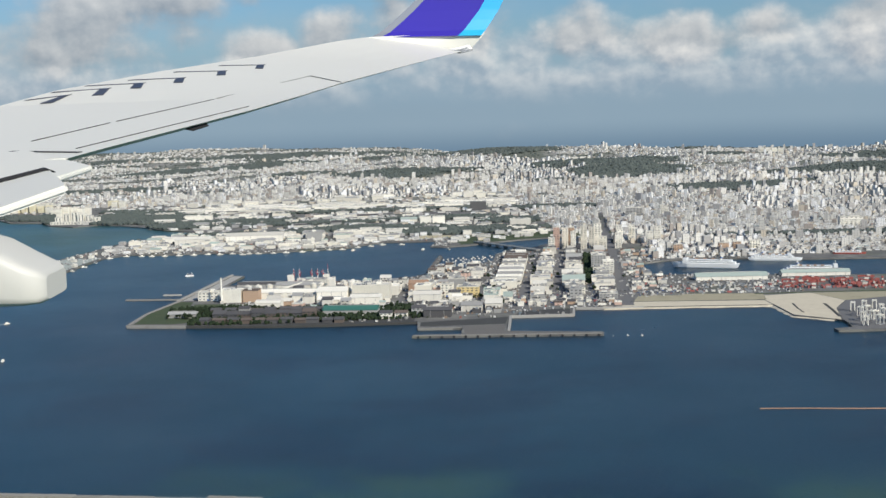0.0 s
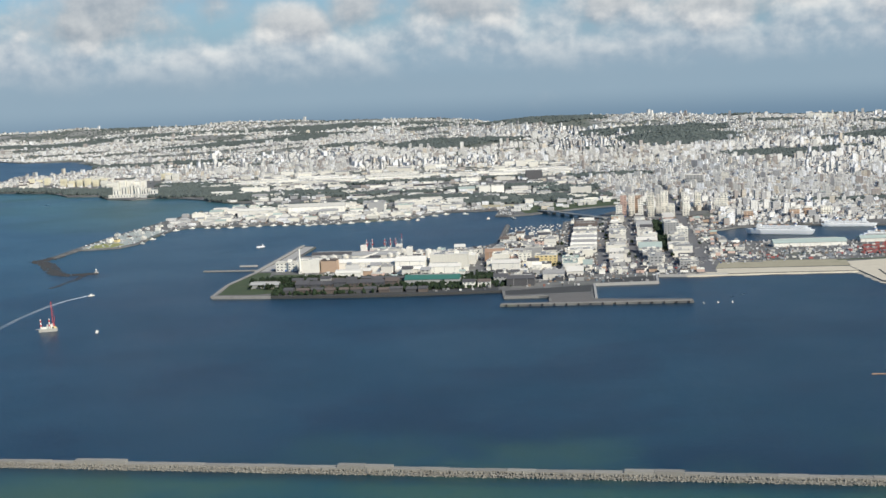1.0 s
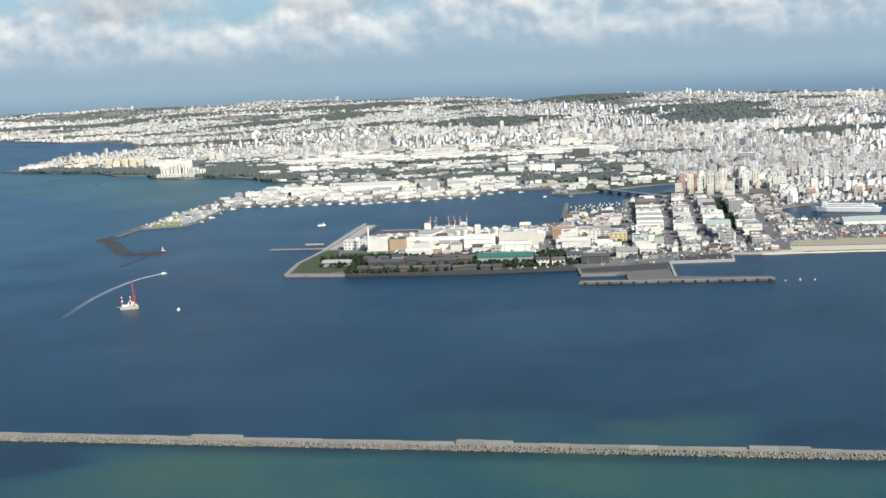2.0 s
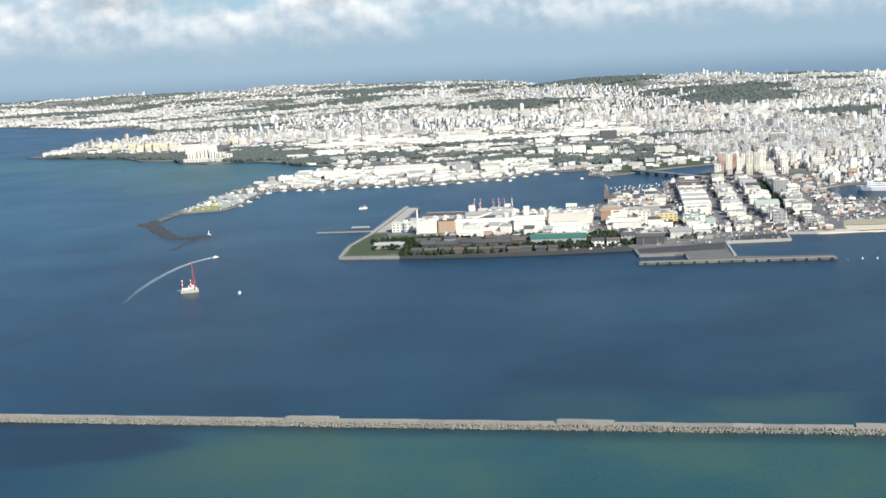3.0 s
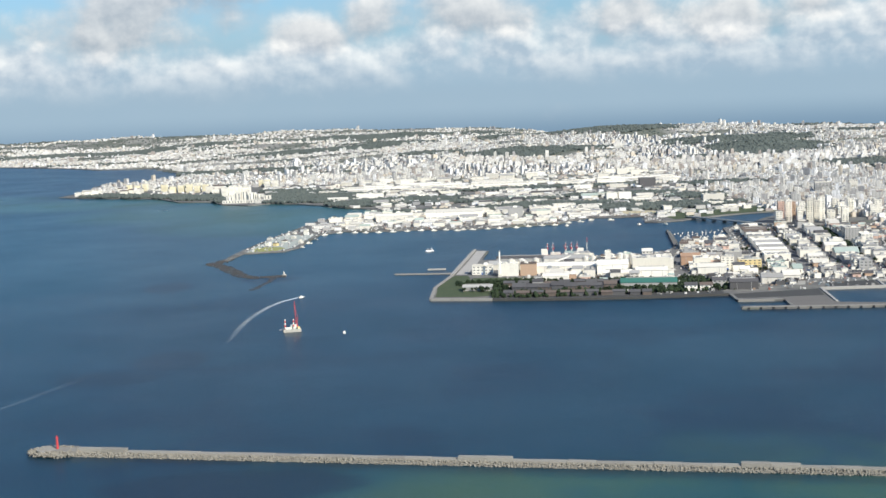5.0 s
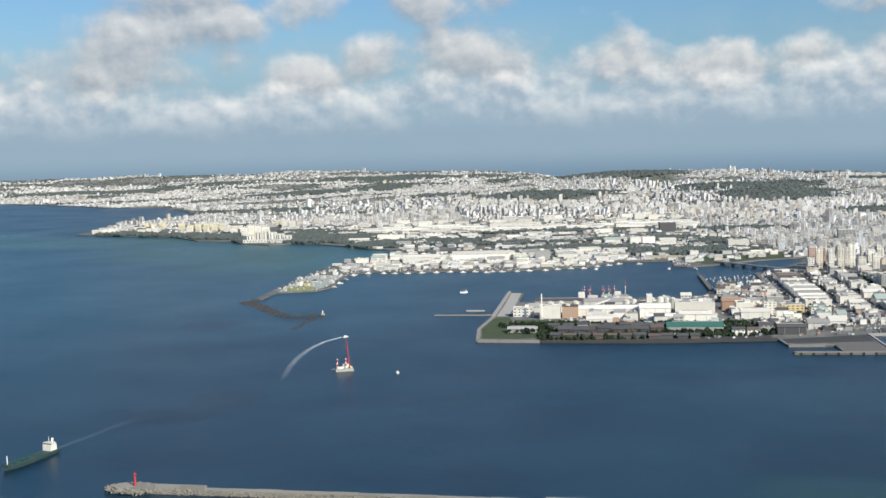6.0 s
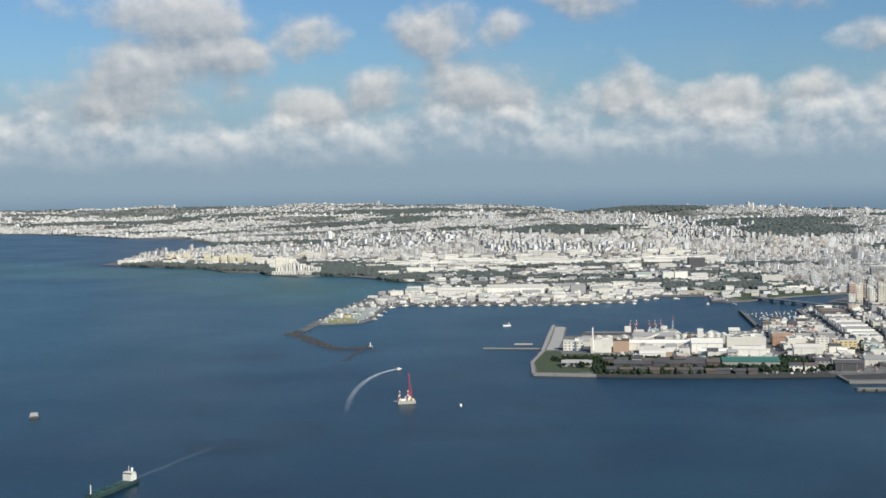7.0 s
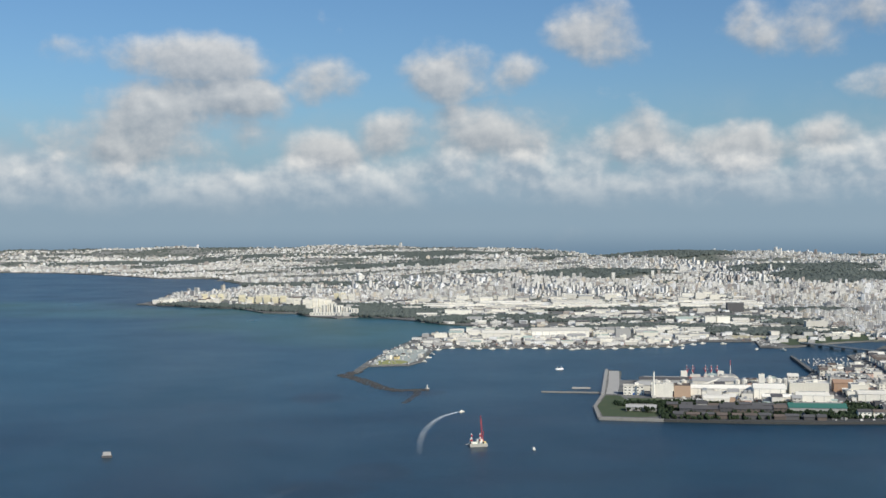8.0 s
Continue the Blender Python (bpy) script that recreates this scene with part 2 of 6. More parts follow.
def sea_water():
    """Deep blue water, greener over the reef flats outside the breakwater and in the bay, with dark reef patches."""
    k = Nodes("sea_water")
    x, y, z = k.split()
    patch, swirl = k.noise(0.009, 6, 0.62), k.noise(0.0028, 5, 0.6)
    edge = k.math("ADD", k.math("MULTIPLY", x, 0.219), y)     # runs along the breakwater
    flat = k.math("MULTIPLY", k.step(edge, 402, 384), k.step(k.math("ADD", x, k.math("MULTIPLY", patch, 120)), -230, -60))
    inner = k.math("MULTIPLY", k.math("MULTIPLY", k.step(edge, 480, 425), k.step(x, -170, 20)), k.step(patch, 0.40, 0.60))
    spots = None
    for e in ((-330, 1420, 190, 200), (-640, 1750, 330, 120), (-1100, 1900, 380, 130), (-470, 1550, 180, 150)):
        s = ellipse(k, x, y, *e)
        spots = s if spots is None else k.math("MAXIMUM", spots, s)
    reef = None
    for e in ((-372, 907, 24, 32), (-340, 604, 34, 20), (-316, 642, 26, 32), (-251, 424, 60, 24), (-300, 930, 30, 26)):
        s = ellipse(k, x, y, *e)
        reef = s if reef is None else k.math("MAXIMUM", reef, s)
    green = k.math("MAXIMUM", k.math("MULTIPLY", flat, k.math("ADD", 0.45, k.math("MULTIPLY", k.step(patch, 0.26, 0.60), 0.55))), k.math("MULTIPLY", inner, 0.6))
    green = k.math("MAXIMUM", green, k.math("MULTIPLY", k.math("POWER", spots, 0.7), 0.95), clamp=True)
    deep = k.mix(k.step(swirl, 0.35, 0.65), (0.003, 0.025, 0.044), (0.008, 0.038, 0.060))
    deep = k.mix(k.math("MULTIPLY", k.step(k.noise(0.014, 6, 0.62, (0.7, 1.0, 1)), 0.45, 0.62), 0.6), deep, (0.001, 0.010, 0.024))
    deep = k.mix(k.math("MULTIPLY", k.step(k.noise(0.05, 5, 0.6, (0.6, 1.3, 1)), 0.48, 0.70), 0.30), deep, (0.006, 0.036, 0.052))
    # lighter blue in the bay: shallow water, plus distance haze painted in
    bay = k.math("MULTIPLY", ellipse(k, x, y, -480, 1330, 520, 560), 1.4, clamp=True)
    deep = k.mix(k.math("MULTIPLY", bay, 0.75), deep, (0.009, 0.056, 0.084))
    shoal = k.mix(k.step(patch, 0.3, 0.7), (0.014, 0.078, 0.078), (0.046, 0.094, 0.050))
    c = k.mix(green, deep, shoal)
    c = k.mix(k.math("MULTIPLY", k.step(k.math("ADD", reef, k.math("MULTIPLY", k.noise(0.07, 5, 0.65), 0.7)), 0.55, 0.95), 0.75), c, (0.004, 0.011, 0.020))
    wave = k.math("ADD", k.noise(0.9, 4, 0.65, (0.8, 1.2, 1)), k.math("MULTIPLY", k.noise(0.14, 5, 0.6), 0.5))
    k.bump(wave, 0.20, 0.8)
    return k.done(c, k.math("ADD", 0.22, k.math("MULTIPLY", patch, 0.18)), 0.0, 0.29)


def city_ground():
    k = Nodes("city_ground")
    c = k.mix(k.step(k.noise(0.06, 5, 0.6), 0.4, 0.62), (0.12, 0.118, 0.11), (0.21, 0.205, 0.185))
    c = k.mix(k.math("MULTIPLY", k.step(k.noise(0.015, 5, 0.65), 0.52, 0.66), 0.6), c, (0.09, 0.105, 0.055))
    c = k.mix(k.math("MULTIPLY", k.noise(1.1, 4, 0.7), 0.35), c, (0.11, 0.11, 0.11))
    return k.done(c, 0.9)


def hill_ground():
    k = Nodes("hill_ground")
    c = k.mix(k.step(k.noise(0.012, 6, 0.65), 0.44, 0.62), (0.10, 0.115, 0.085), (0.30, 0.29, 0.265))
    c = k.mix(k.math("MULTIPLY", k.noise(0.25, 4, 0.7), 0.5), c, (0.19, 0.19, 0.165))
    return k.done(c, 0.95)


M = {
    "sea": sea_water(), "ground": city_ground(), "hill": hill_ground(), "city_wall": city_wall(), "city_roof": city_roof(), "clutter": clutter(),
    # distant foliage is paler and bluer: aerial haze put into its colour
    "leaf": leaves("leaf", (0.022, 0.036, 0.018), (0.036, 0.054, 0.024)), "leaf_hazed": leaves("leaf_hazed", (0.085, 0.104, 0.096), (0.108, 0.12, 0.106), 0.25, 0.0),
    "grass": paint("grass", (0.052, 0.074, 0.03), 0.9, grain=0.5, stain=(0.16, 0.14, 0.08), dirt=0.6, objects=False),
    "asphalt": paint("asphalt", (0.145, 0.143, 0.142), 0.85, grain=0.9, stain=(0.15, 0.15, 0.145), dirt=0.5, objects=False),
    "deck": paint("deck", (0.25, 0.24, 0.22), 0.9, grain=0.6, stain=(0.14, 0.13, 0.12), dirt=0.7, bump=0.2), "concrete": paint("concrete", (0.36, 0.345, 0.315), 0.85, grain=1.1, stain=(0.24, 0.22, 0.19), dirt=0.5, bump=0.3),
    "dark_concrete": paint("dark_concrete", (0.17, 0.16, 0.145), 0.9, grain=1.2, stain=(0.08, 0.075, 0.065), dirt=0.6, bump=0.4),
    "sand": paint("sand", (0.58, 0.52, 0.40), 0.95, grain=0.25, stain=(0.42, 0.36, 0.26), dirt=0.6, objects=False),
    "earth": paint("earth", (0.36, 0.325, 0.225), 0.95, grain=0.3, stain=(0.20, 0.20, 0.12), dirt=0.7, objects=False), "quay_paint": paint("quay_paint", (0.37, 0.40, 0.365), 0.9, grain=0.5, stain=(0.30, 0.30, 0.27), dirt=0.6, objects=False),
    "ship_white": paint("ship_white", (0.86, 0.86, 0.84), 0.4, dirt=0.06, vary=0.05, objects=False),
    "rust_red": paint("rust_red", (0.36, 0.115, 0.10), 0.6, stain=(0.30, 0.16, 0.13)),
    "hull_dark": paint("hull_dark", (0.035, 0.065, 0.062), 0.55),
    "hull_rust": paint("hull_rust", (0.40, 0.38, 0.33), 0.7, stain=(0.16, 0.11, 0.08), dirt=0.7),
    "butter": paint("butter", (0.72, 0.66, 0.48), 0.7), "meadow": paint("meadow", (0.27, 0.28, 0.10), 0.95, grain=0.4, stain=(0.36, 0.31, 0.16), dirt=0.7, objects=False),
    "scrub": paint("scrub", (0.26, 0.235, 0.13), 0.95, grain=0.4, stain=(0.16, 0.17, 0.08), dirt=0.7, objects=False),
    "white": paint("white", (0.80, 0.765, 0.675), 0.6), "cream": paint("cream", (0.74, 0.70, 0.60), 0.65), "yellow": paint("yellow", (0.72, 0.57, 0.28), 0.65),
    "grey": paint("grey", (0.35, 0.345, 0.33), 0.7), "pale": paint("pale", (0.63, 0.60, 0.53), 0.7), "tan": paint("tan", (0.47, 0.33, 0.23), 0.75),
    "pink": paint("pink", (0.60, 0.42, 0.34), 0.7), "orange": paint("orange", (0.42, 0.27, 0.18), 0.7), "dark": paint("dark", (0.085, 0.083, 0.085), 0.75, stain=(0.16, 0.15, 0.14)),
    "brown": paint("brown", (0.12, 0.095, 0.08), 0.75), "wet_rock": paint("wet_rock", (0.052, 0.05, 0.048), 0.6, grain=0.7, stain=(0.06, 0.06, 0.06), dirt=0.4, objects=False), "rubble": paint("rubble", (0.055, 0.055, 0.052), 0.9, grain=0.7, stain=(0.10, 0.095, 0.085), dirt=0.5, objects=False), "armour": paint("armour", (0.225, 0.21, 0.175), 0.9, grain=1.5, stain=(0.10, 0.09, 0.07), dirt=0.7, bump=0.4), "crest": paint("crest", (0.27, 0.255, 0.22), 0.85, grain=1.1, stain=(0.2, 0.185, 0.16), dirt=0.6, bump=0.3), "green_roof": paint("green_roof", (0.05, 0.17, 0.135), 0.55, stain=(0.10, 0.16, 0.13)),
    "mint": paint("mint", (0.40, 0.47, 0.42), 0.6), "red": paint("red", (0.46, 0.055, 0.06), 0.5, stain=(0.3, 0.08, 0.05)),
    "blue": paint("blue", (0.06, 0.14, 0.36), 0.5), "steel": paint("steel", (0.30, 0.31, 0.32), 0.45, 0.3),
    "glass": paint("glass", (0.07, 0.08, 0.09), 0.15, vary=0.3, dirt=0.1), "foam": paint("foam", (0.72, 0.78, 0.80), 0.9, objects=False),
    "hull_green": paint("hull_green", (0.035, 0.10, 0.085), 0.5), "hull_red": paint("hull_red", (0.30, 0.075, 0.06), 0.5), "rubber": paint("rubber", (0.02, 0.02, 0.022), 0.9),
    "bark": paint("bark", (0.11, 0.08, 0.055), 0.9),
    "wing_grey": paint("wing_grey", (0.60, 0.585, 0.53), 0.5, vary=0.03, dirt=0.06, objects=False), "wing_white": paint("wing_white", (0.74, 0.725, 0.655), 0.5, vary=0.03, dirt=0.08, objects=False), "wing_blue": paint("wing_blue", (0.045, 0.03, 0.36), 0.25, vary=0.03, dirt=0.0),
    "wing_cyan": paint("wing_cyan", (0.03, 0.45, 0.82), 0.25, vary=0.03, dirt=0.0), "wing_mark": paint("wing_mark", (0.055, 0.058, 0.075), 0.4, vary=0.05, dirt=0.1),
    "wing_metal": paint("wing_metal", (0.62, 0.63, 0.64), 0.25, 0.6, vary=0.04, dirt=0.05),
}

# ---- mesh helpers ----


def link_mesh(name, bm, material, parent=None):
    me = bpy.data.meshes.new(name)
    bm.to_mesh(me)
    bm.free()
    for m in (material if isinstance(material, (list, tuple)) else [material]):
        me.materials.append(m)
    ob = new(name, me)
    ob.parent = parent
    return ob


def part(name, bm, material, parent, label=""):
    ob = link_mesh(name, bm, material, parent)
    return tagged(ob, label) if label else ob


def thing(name, x, y, z, turn, label, category, group="", kind=""):
    ob = new(name)
    ob.empty_display_size = 0.5
    ob.matrix_world = pose(x, y, z, 0, 0, turn)
    return tagged(ob, label, category, group, kind)


def add_box(bm, x0, x1, y0, y1, z0, z1, top=None, slot=0):
    """A box; top shrinks or grows its upper face about its middle."""
    v = []
    mx, my, k = (x0 + x1) / 2, (y0 + y1) / 2, 1 if top is None else top
    for z, s in ((z0, 1), (z1, k)):
        for x, y in ((x0, y0), (x1, y0), (x1, y1), (x0, y1)):
            v.append(bm.verts.new((mx + (x - mx) * s, my + (y - my) * s, z)))
    for q in ((3, 2, 1, 0), (4, 5, 6, 7), (0, 1, 5, 4), (1, 2, 6, 5), (2, 3, 7, 6), (3, 0, 4, 7)):
        bm.faces.new([v[i] for i in q]).material_index = slot
    return bm


def add_prism(bm, outline, z0, z1, slot=0):
    """A flat outline raised into a solid."""
    a = [bm.verts.new((x, y, z0)) for x, y in outline]
    b = [bm.verts.new((x, y, z1)) for x, y in outline]
    faces = [bm.faces.new(b), bm.faces.new(a[::-1])]
    for i in range(len(a)):
        j = (i + 1) % len(a)
        faces.append(bm.faces.new((a[i], a[j], b[j], b[i])))
    for f in faces:
        f.material_index = slot
    return bm


def add_tube(bm, p, q, r0, r1=None, sides=8, slot=0):
    p, q = Vector(p), Vector(q)
    r1 = r0 if r1 is None else r1
    w = (q - p).normalized()
    u = w.orthogonal().normalized()
    v = w.cross(u)
    rings = []
    for c, r in ((p, r0), (q, r1)):
        rings.append([bm.verts.new(c + (u * math.cos(2 * math.pi * i / sides) + v * math.sin(2 * math.pi * i / sides)) * r) for i in range(sides)])
    a, b = rings
    fs = [bm.faces.new(a[::-1]), bm.faces.new(b)]
    for i in range(sides):
        j = (i + 1) % sides
        fs.append(bm.faces.new((a[i], a[j], b[j], b[i])))
    for f in fs:
        f.material_index = slot
    return bm


def boxm(*a, **k):
    return add_box(bmesh.new(), *a, **k)


UNIT = {}


def piece(name, parent, x, y, z, sx, sy, sz, mat_key, label="", turn=0):
    """A box part on a shared unit mesh, its base middle at x, y, z in its parent's space."""
    if mat_key not in UNIT:
        bm = boxm(-0.5, 0.5, -0.5, 0.5, 0, 1)
        me = bpy.data.meshes.new("block")
        bm.to_mesh(me)
        bm.free()
        me.materials.append(M[mat_key])
        UNIT[mat_key] = me
    ob = new(name, UNIT[mat_key])
    ob.parent = parent
    ob.matrix_basis = Matrix.LocRotScale((x, y, z), Euler((0, 0, radians(turn))), (sx, sy, sz))
    return tagged(ob, label) if label else ob


# ---- the lie of the land ----
SHORE_EAST = [(2600, 1050), (1200, 960), (700, 975), (470, 1010), (350, 1028), (300, 1047), (240, 1052), (212, 1035), (206, 962), (330, 927), (560, 880), (640, 690),
              (300, 690), (256, 692), (256, 700), (268, 702), (273, 727), (249, 749), (250, 794), (238, 795), (194, 801), (138, 806)]
SHORE_TIP = [(119, 810), (114, 782), (73, 785), (66, 731), (122, 718), (121, 710), (7, 725), (8, 731), (37, 727.5), (39, 748), (11, 752), (12, 776), (-13, 777), (-50, 778), (-85, 782), (-143, 793), (-179, 802), (-176, 848),
             (-163, 905), (-139, 1050), (-128, 1042), (-137, 985), (-122, 985), (-80, 988), (-9, 985), (16, 1000), (27, 1022), (42, 1139), (46, 1138), (34, 1040), (60, 1048), (89, 1092), (97, 1146)]
SHORE_RIVER = [(126, 1170), (160, 1225), (205, 1268), (260, 1300), (258, 1306), (187, 1284), (140, 1268), (96, 1246), (76, 1228), (51, 1222), (38, 1228), (47, 1284), (-12, 1288), (-36, 1262), (-48, 1238),
               (-60, 1240), (-131, 1226), (-187, 1240), (-233, 1238), (-267, 1250), (-287, 1228), (-298, 1124), (-309, 1100), (-344, 1095), (-352, 1046), (-356, 1048), (-347, 1130)]
SHORE_BAY = [(-329, 1233), (-303, 1362), (-290, 1392), (-254, 1406), (-240, 1490), (-281, 1521), (-318, 1577), (-356, 1617), (-388, 1640), (-416, 1620), (-457, 1654), (-479, 1704),
             (-528, 1722), (-574, 1802), (-659, 1852), (-709, 1885), (-752, 1915), (-738, 1985), (-757, 2168), (-700, 2190), (-650, 2315), (-678, 2476)]
SHORE_NORTH = [(-783, 2728), (-916, 2762), (-1027, 2890), (-1236, 3080), (-1500, 3180), (-1900, 3500), (-2400, 3900), (-2600, 4800), (-150, 4800), (120, 4300), (420, 3750), (900, 3420), (1500, 3250), (2600, 3200)]
COAST = SHORE_EAST + SHORE_TIP + SHORE_RIVER + SHORE_BAY + SHORE_NORTH
CX, CY = np.array([p[0] for p in COAST], float), np.array([p[1] for p in COAST], float)


def on_land(x, y):
    """Which of the places lie inside the coast."""
    x, y = np.asarray(x, float), np.asarray(y, float)
    inside = np.zeros(x.shape, bool)
    for i in range(len(CX)):
        j = i - 1
        cross = (CY[i] > y) != (CY[j] > y)
        t = (y - CY[i]) / (CY[j] - CY[i] if CY[j] != CY[i] else 1e-9)
        inside ^= cross & (x < CX[i] + t * (CX[j] - CX[i]))
    return inside


def smooth(v, lo, hi):
    t = np.clip((np.asarray(v, float) - lo) / (hi - lo), 0, 1)
    return t * t * (3 - 2 * t)


HILLS = [(810, 2090, 190, 80, 24), (381, 2500, 330, 160, 16), (150, 2960, 500, 200, 14), (560, 2420, 260, 120, 12), (-560, 4250, 700, 200, 16), (-1500, 4300, 500, 250, 20), (-700, 4350, 1100, 380, 20),
         (1100, 2700, 500, 240, 12), (-250, 2650, 300, 160, 6), (900, 3300, 700, 250, 10), (330, 2970, 300, 160, 20), (620, 2950, 240, 150, 16)]


def height(x, y):
    """The ground's height inland: a ramp from the coastal plain to the ridge, and hills on it."""
    x, y = np.asarray(x, float), np.asarray(y, float)
    start = 1620 + 620 * smooth(-x, 50, 650) - 150 * smooth(x, 300, 800) + 700 * smooth(-x, 650, 1150)
    r = smooth(y - start, 0, 1350)
    z = 21 * r
    for cx, cy, rx, ry, h in HILLS:
        z = z + 0.7 * h * np.exp(-((x - cx) / rx) ** 2 - ((y - cy) / ry) ** 2)
    wob = 5 * np.sin(x / 97 + 1.3) * np.sin(y / 131 + 0.4) + 3 * np.sin(x / 41 + y / 57) + 2.5 * np.sin(x / 203 - y / 71 + 2)
    return z + r * wob * (1 - 0.4 * r) - 14 * smooth(y, 3100, 4500) - 30 * smooth(y, 2750, 3500) * smooth(x, -100, 600)


def build_sea():
    bm = bmesh.new()
    v = [bm.verts.new(p) for p in ((-6000, -2500, 0), (6000, -2500, 0), (6000, 3300, 0), (900, 3500, 0), (300, 4000, 0), (-6000, 4700, 0))]
    bm.faces.new(v)
    tagged(link_mesh("water", bm, M["sea"]), "deep blue sea with greener water over reef flats", "sea", kind="structure")


def build_land():
    bm = bmesh.new()
    add_prism(bm, COAST, -3, 1.2)
    bmesh.ops.triangulate(bm, faces=bm.faces[:])
    bmesh.ops.recalc_face_normals(bm, faces=bm.faces[:])
    tagged(link_mesh("ground", bm, M["ground"]), "flat coastal land of grey yards and lots behind sea walls", "land", kind="structure")
    # hills behind the plain
    xs, ys = np.arange(-2500, 2501, 25.0), np.arange(1400, 4701, 25.0)
    gx, gy = np.meshgrid(xs, ys)
    z = np.where(on_land(gx, gy), 0.9 + height(gx, gy), -4.0)
    verts = np.stack([gx, gy, z], -1).reshape(-1, 3)
    n, m = gx.shape
    i = np.arange(n * m).reshape(n, m)
    quads = np.stack([i[:-1, :-1], i[:-1, 1:], i[1:, 1:], i[1:, :-1]], -1).reshape(-1, 4)
    quads = quads[(z.ravel()[quads] > -3.9).any(1)]     # none below the sea
    me = bpy.data.meshes.new("ground_hills")
    me.from_pydata(verts.tolist(), [], quads.tolist())
    me.materials.append(M["hill"])
    me.shade_smooth()
    tagged(new("ground_hills", me), "low wooded hills rising behind the crowded city", "hills", kind="structure")


build_sea()
build_land()


def blocks_mesh(name, boxes, mats):
    """Many upright boxes in one mesh: rows of x, y, base, width, depth, height, turn. Walls take the first material, roofs the second."""
    b = np.array(boxes, float)
    n = len(b)
    c, s = np.cos(b[:, 6]), np.sin(b[:, 6])
    v = np.zeros((n, 8, 3))
    for i, (sx, sy, top) in enumerate([(-1, -1, 0), (1, -1, 0), (1, 1, 0), (-1, 1, 0), (-1, -1, 1), (1, -1, 1), (1, 1, 1), (-1, 1, 1)]):
        lx, ly = sx * b[:, 3] / 2, sy * b[:, 4] / 2
        v[:, i, 0], v[:, i, 1], v[:, i, 2] = b[:, 0] + lx * c - ly * s, b[:, 1] + lx * s + ly * c, b[:, 2] + top * b[:, 5]
    q = np.array([(0, 1, 5, 4), (1, 2, 6, 5), (2, 3, 7, 6), (3, 0, 4, 7), (4, 5, 6, 7)])
    f = (np.arange(n)[:, None, None] * 8 + q[None]).reshape(-1, 4)
    me = bpy.data.meshes.new(name)
    me.from_pydata(v.reshape(-1, 3).tolist(), [], f.tolist())
    for m in mats:
        me.materials.append(m)
    me.polygons.foreach_set("material_index", np.tile([0, 0, 0, 0, 1], n).astype(np.int32))
    return new(name, me)


# ---- the far city ----
# woods at (540, 1940) and (650, 1960) stand in for cloud shadow
WOODS = [(340, 1228, 32, 8), (412, 1228, 52, 10), (490, 1214, 60, 11), (580, 1200, 60, 12), (810, 2080, 170, 55), (540, 1940, 95, 70), (650, 1960, 50, 22), (425, 2240, 75, 55), (430, 2420, 130, 55), (690, 2620, 150, 60), (170, 3000, 200, 60),
         (300, 2180, 50, 25), (10, 2455, 105, 75), (-165, 2545, 60, 36), (150, 2440, 36, 22), (455, 2300, 110, 70), (300, 2930, 120, 80), (-680, 1893, 30, 13), (-640, 1868, 36, 17), (-598, 1838, 36, 18), (-556, 1812, 30, 18), (-516, 1768, 28, 24), (-460, 1690, 26, 12), (-350, 1790, 60, 30), (-400, 1740, 30, 26), (-300, 1720, 50, 22), (-390, 1850, 40, 16), (-560, 2010, 60, 18), (-340, 1690, 70, 60), (-255, 1570, 45, 40), (-120, 1540, 90, 14), (90, 1390, 90, 38), (-30, 1450, 80, 26), (-560, 2400, 140, 40), (-200, 1600, 70, 24), (60, 1560, 70, 20), (-20, 1720, 120, 16), (-180, 1425, 70, 10), (150, 1500, 40, 30)]
WOODS_FAR = [(-500, 3700, 420, 90), (-1100, 3500, 300, 70), (-200, 3900, 500, 90), (500, 3500, 500, 80), (1100, 2500, 220, 70), (950, 3000, 300, 70), (-420, 2900, 220, 60), (230, 1680, 60, 30), (-480, 1780, 30, 60)]


GRID = np.random.default_rng(91).random((64, 64))


def patchy(x, y, size):
    """Smooth random values between 0 and 1, in patches of that size."""
    u, v = np.asarray(x, float) / size + 400, np.asarray(y, float) / size + 400
    i, j = np.floor(u).astype(int), np.floor(v).astype(int)
    a, b = u - i, v - j
    a, b = a * a * (3 - 2 * a), b * b * (3 - 2 * b)
    g = lambda p, q: GRID[p % 64, q % 64]
    return (g(i, j) * (1 - a) + g(i + 1, j) * a) * (1 - b) + (g(i, j + 1) * (1 - a) + g(i + 1, j + 1) * a) * b


def in_woods(x, y, grow=1.0):
    """Which places are wooded: patches with ragged edges and clearings."""
    hit = np.zeros(np.shape(x), bool)
    rag = 0.45 + 0.75 * patchy(x + 7, y * 1.4, 34) + 0.5 * patchy(x - 13, y * 1.4, 13)
    for cx, cy, rx, ry in WOODS + WOODS_FAR:
        hit |= ((x - cx) / (rx * grow)) ** 2 + ((y - cy) / (ry * grow)) ** 2 < rag
    return hit


def open_land(x, y):
    """Gardens, slopes and fields that break up the houses, more of them far inland."""
    n = 0.6 * patchy(x, y * 2.2, 170) + 0.4 * patchy(x + 31, y * 1.8, 53)
    return n < 0.21 + 0.25 * smooth(y, 1800, 3300)


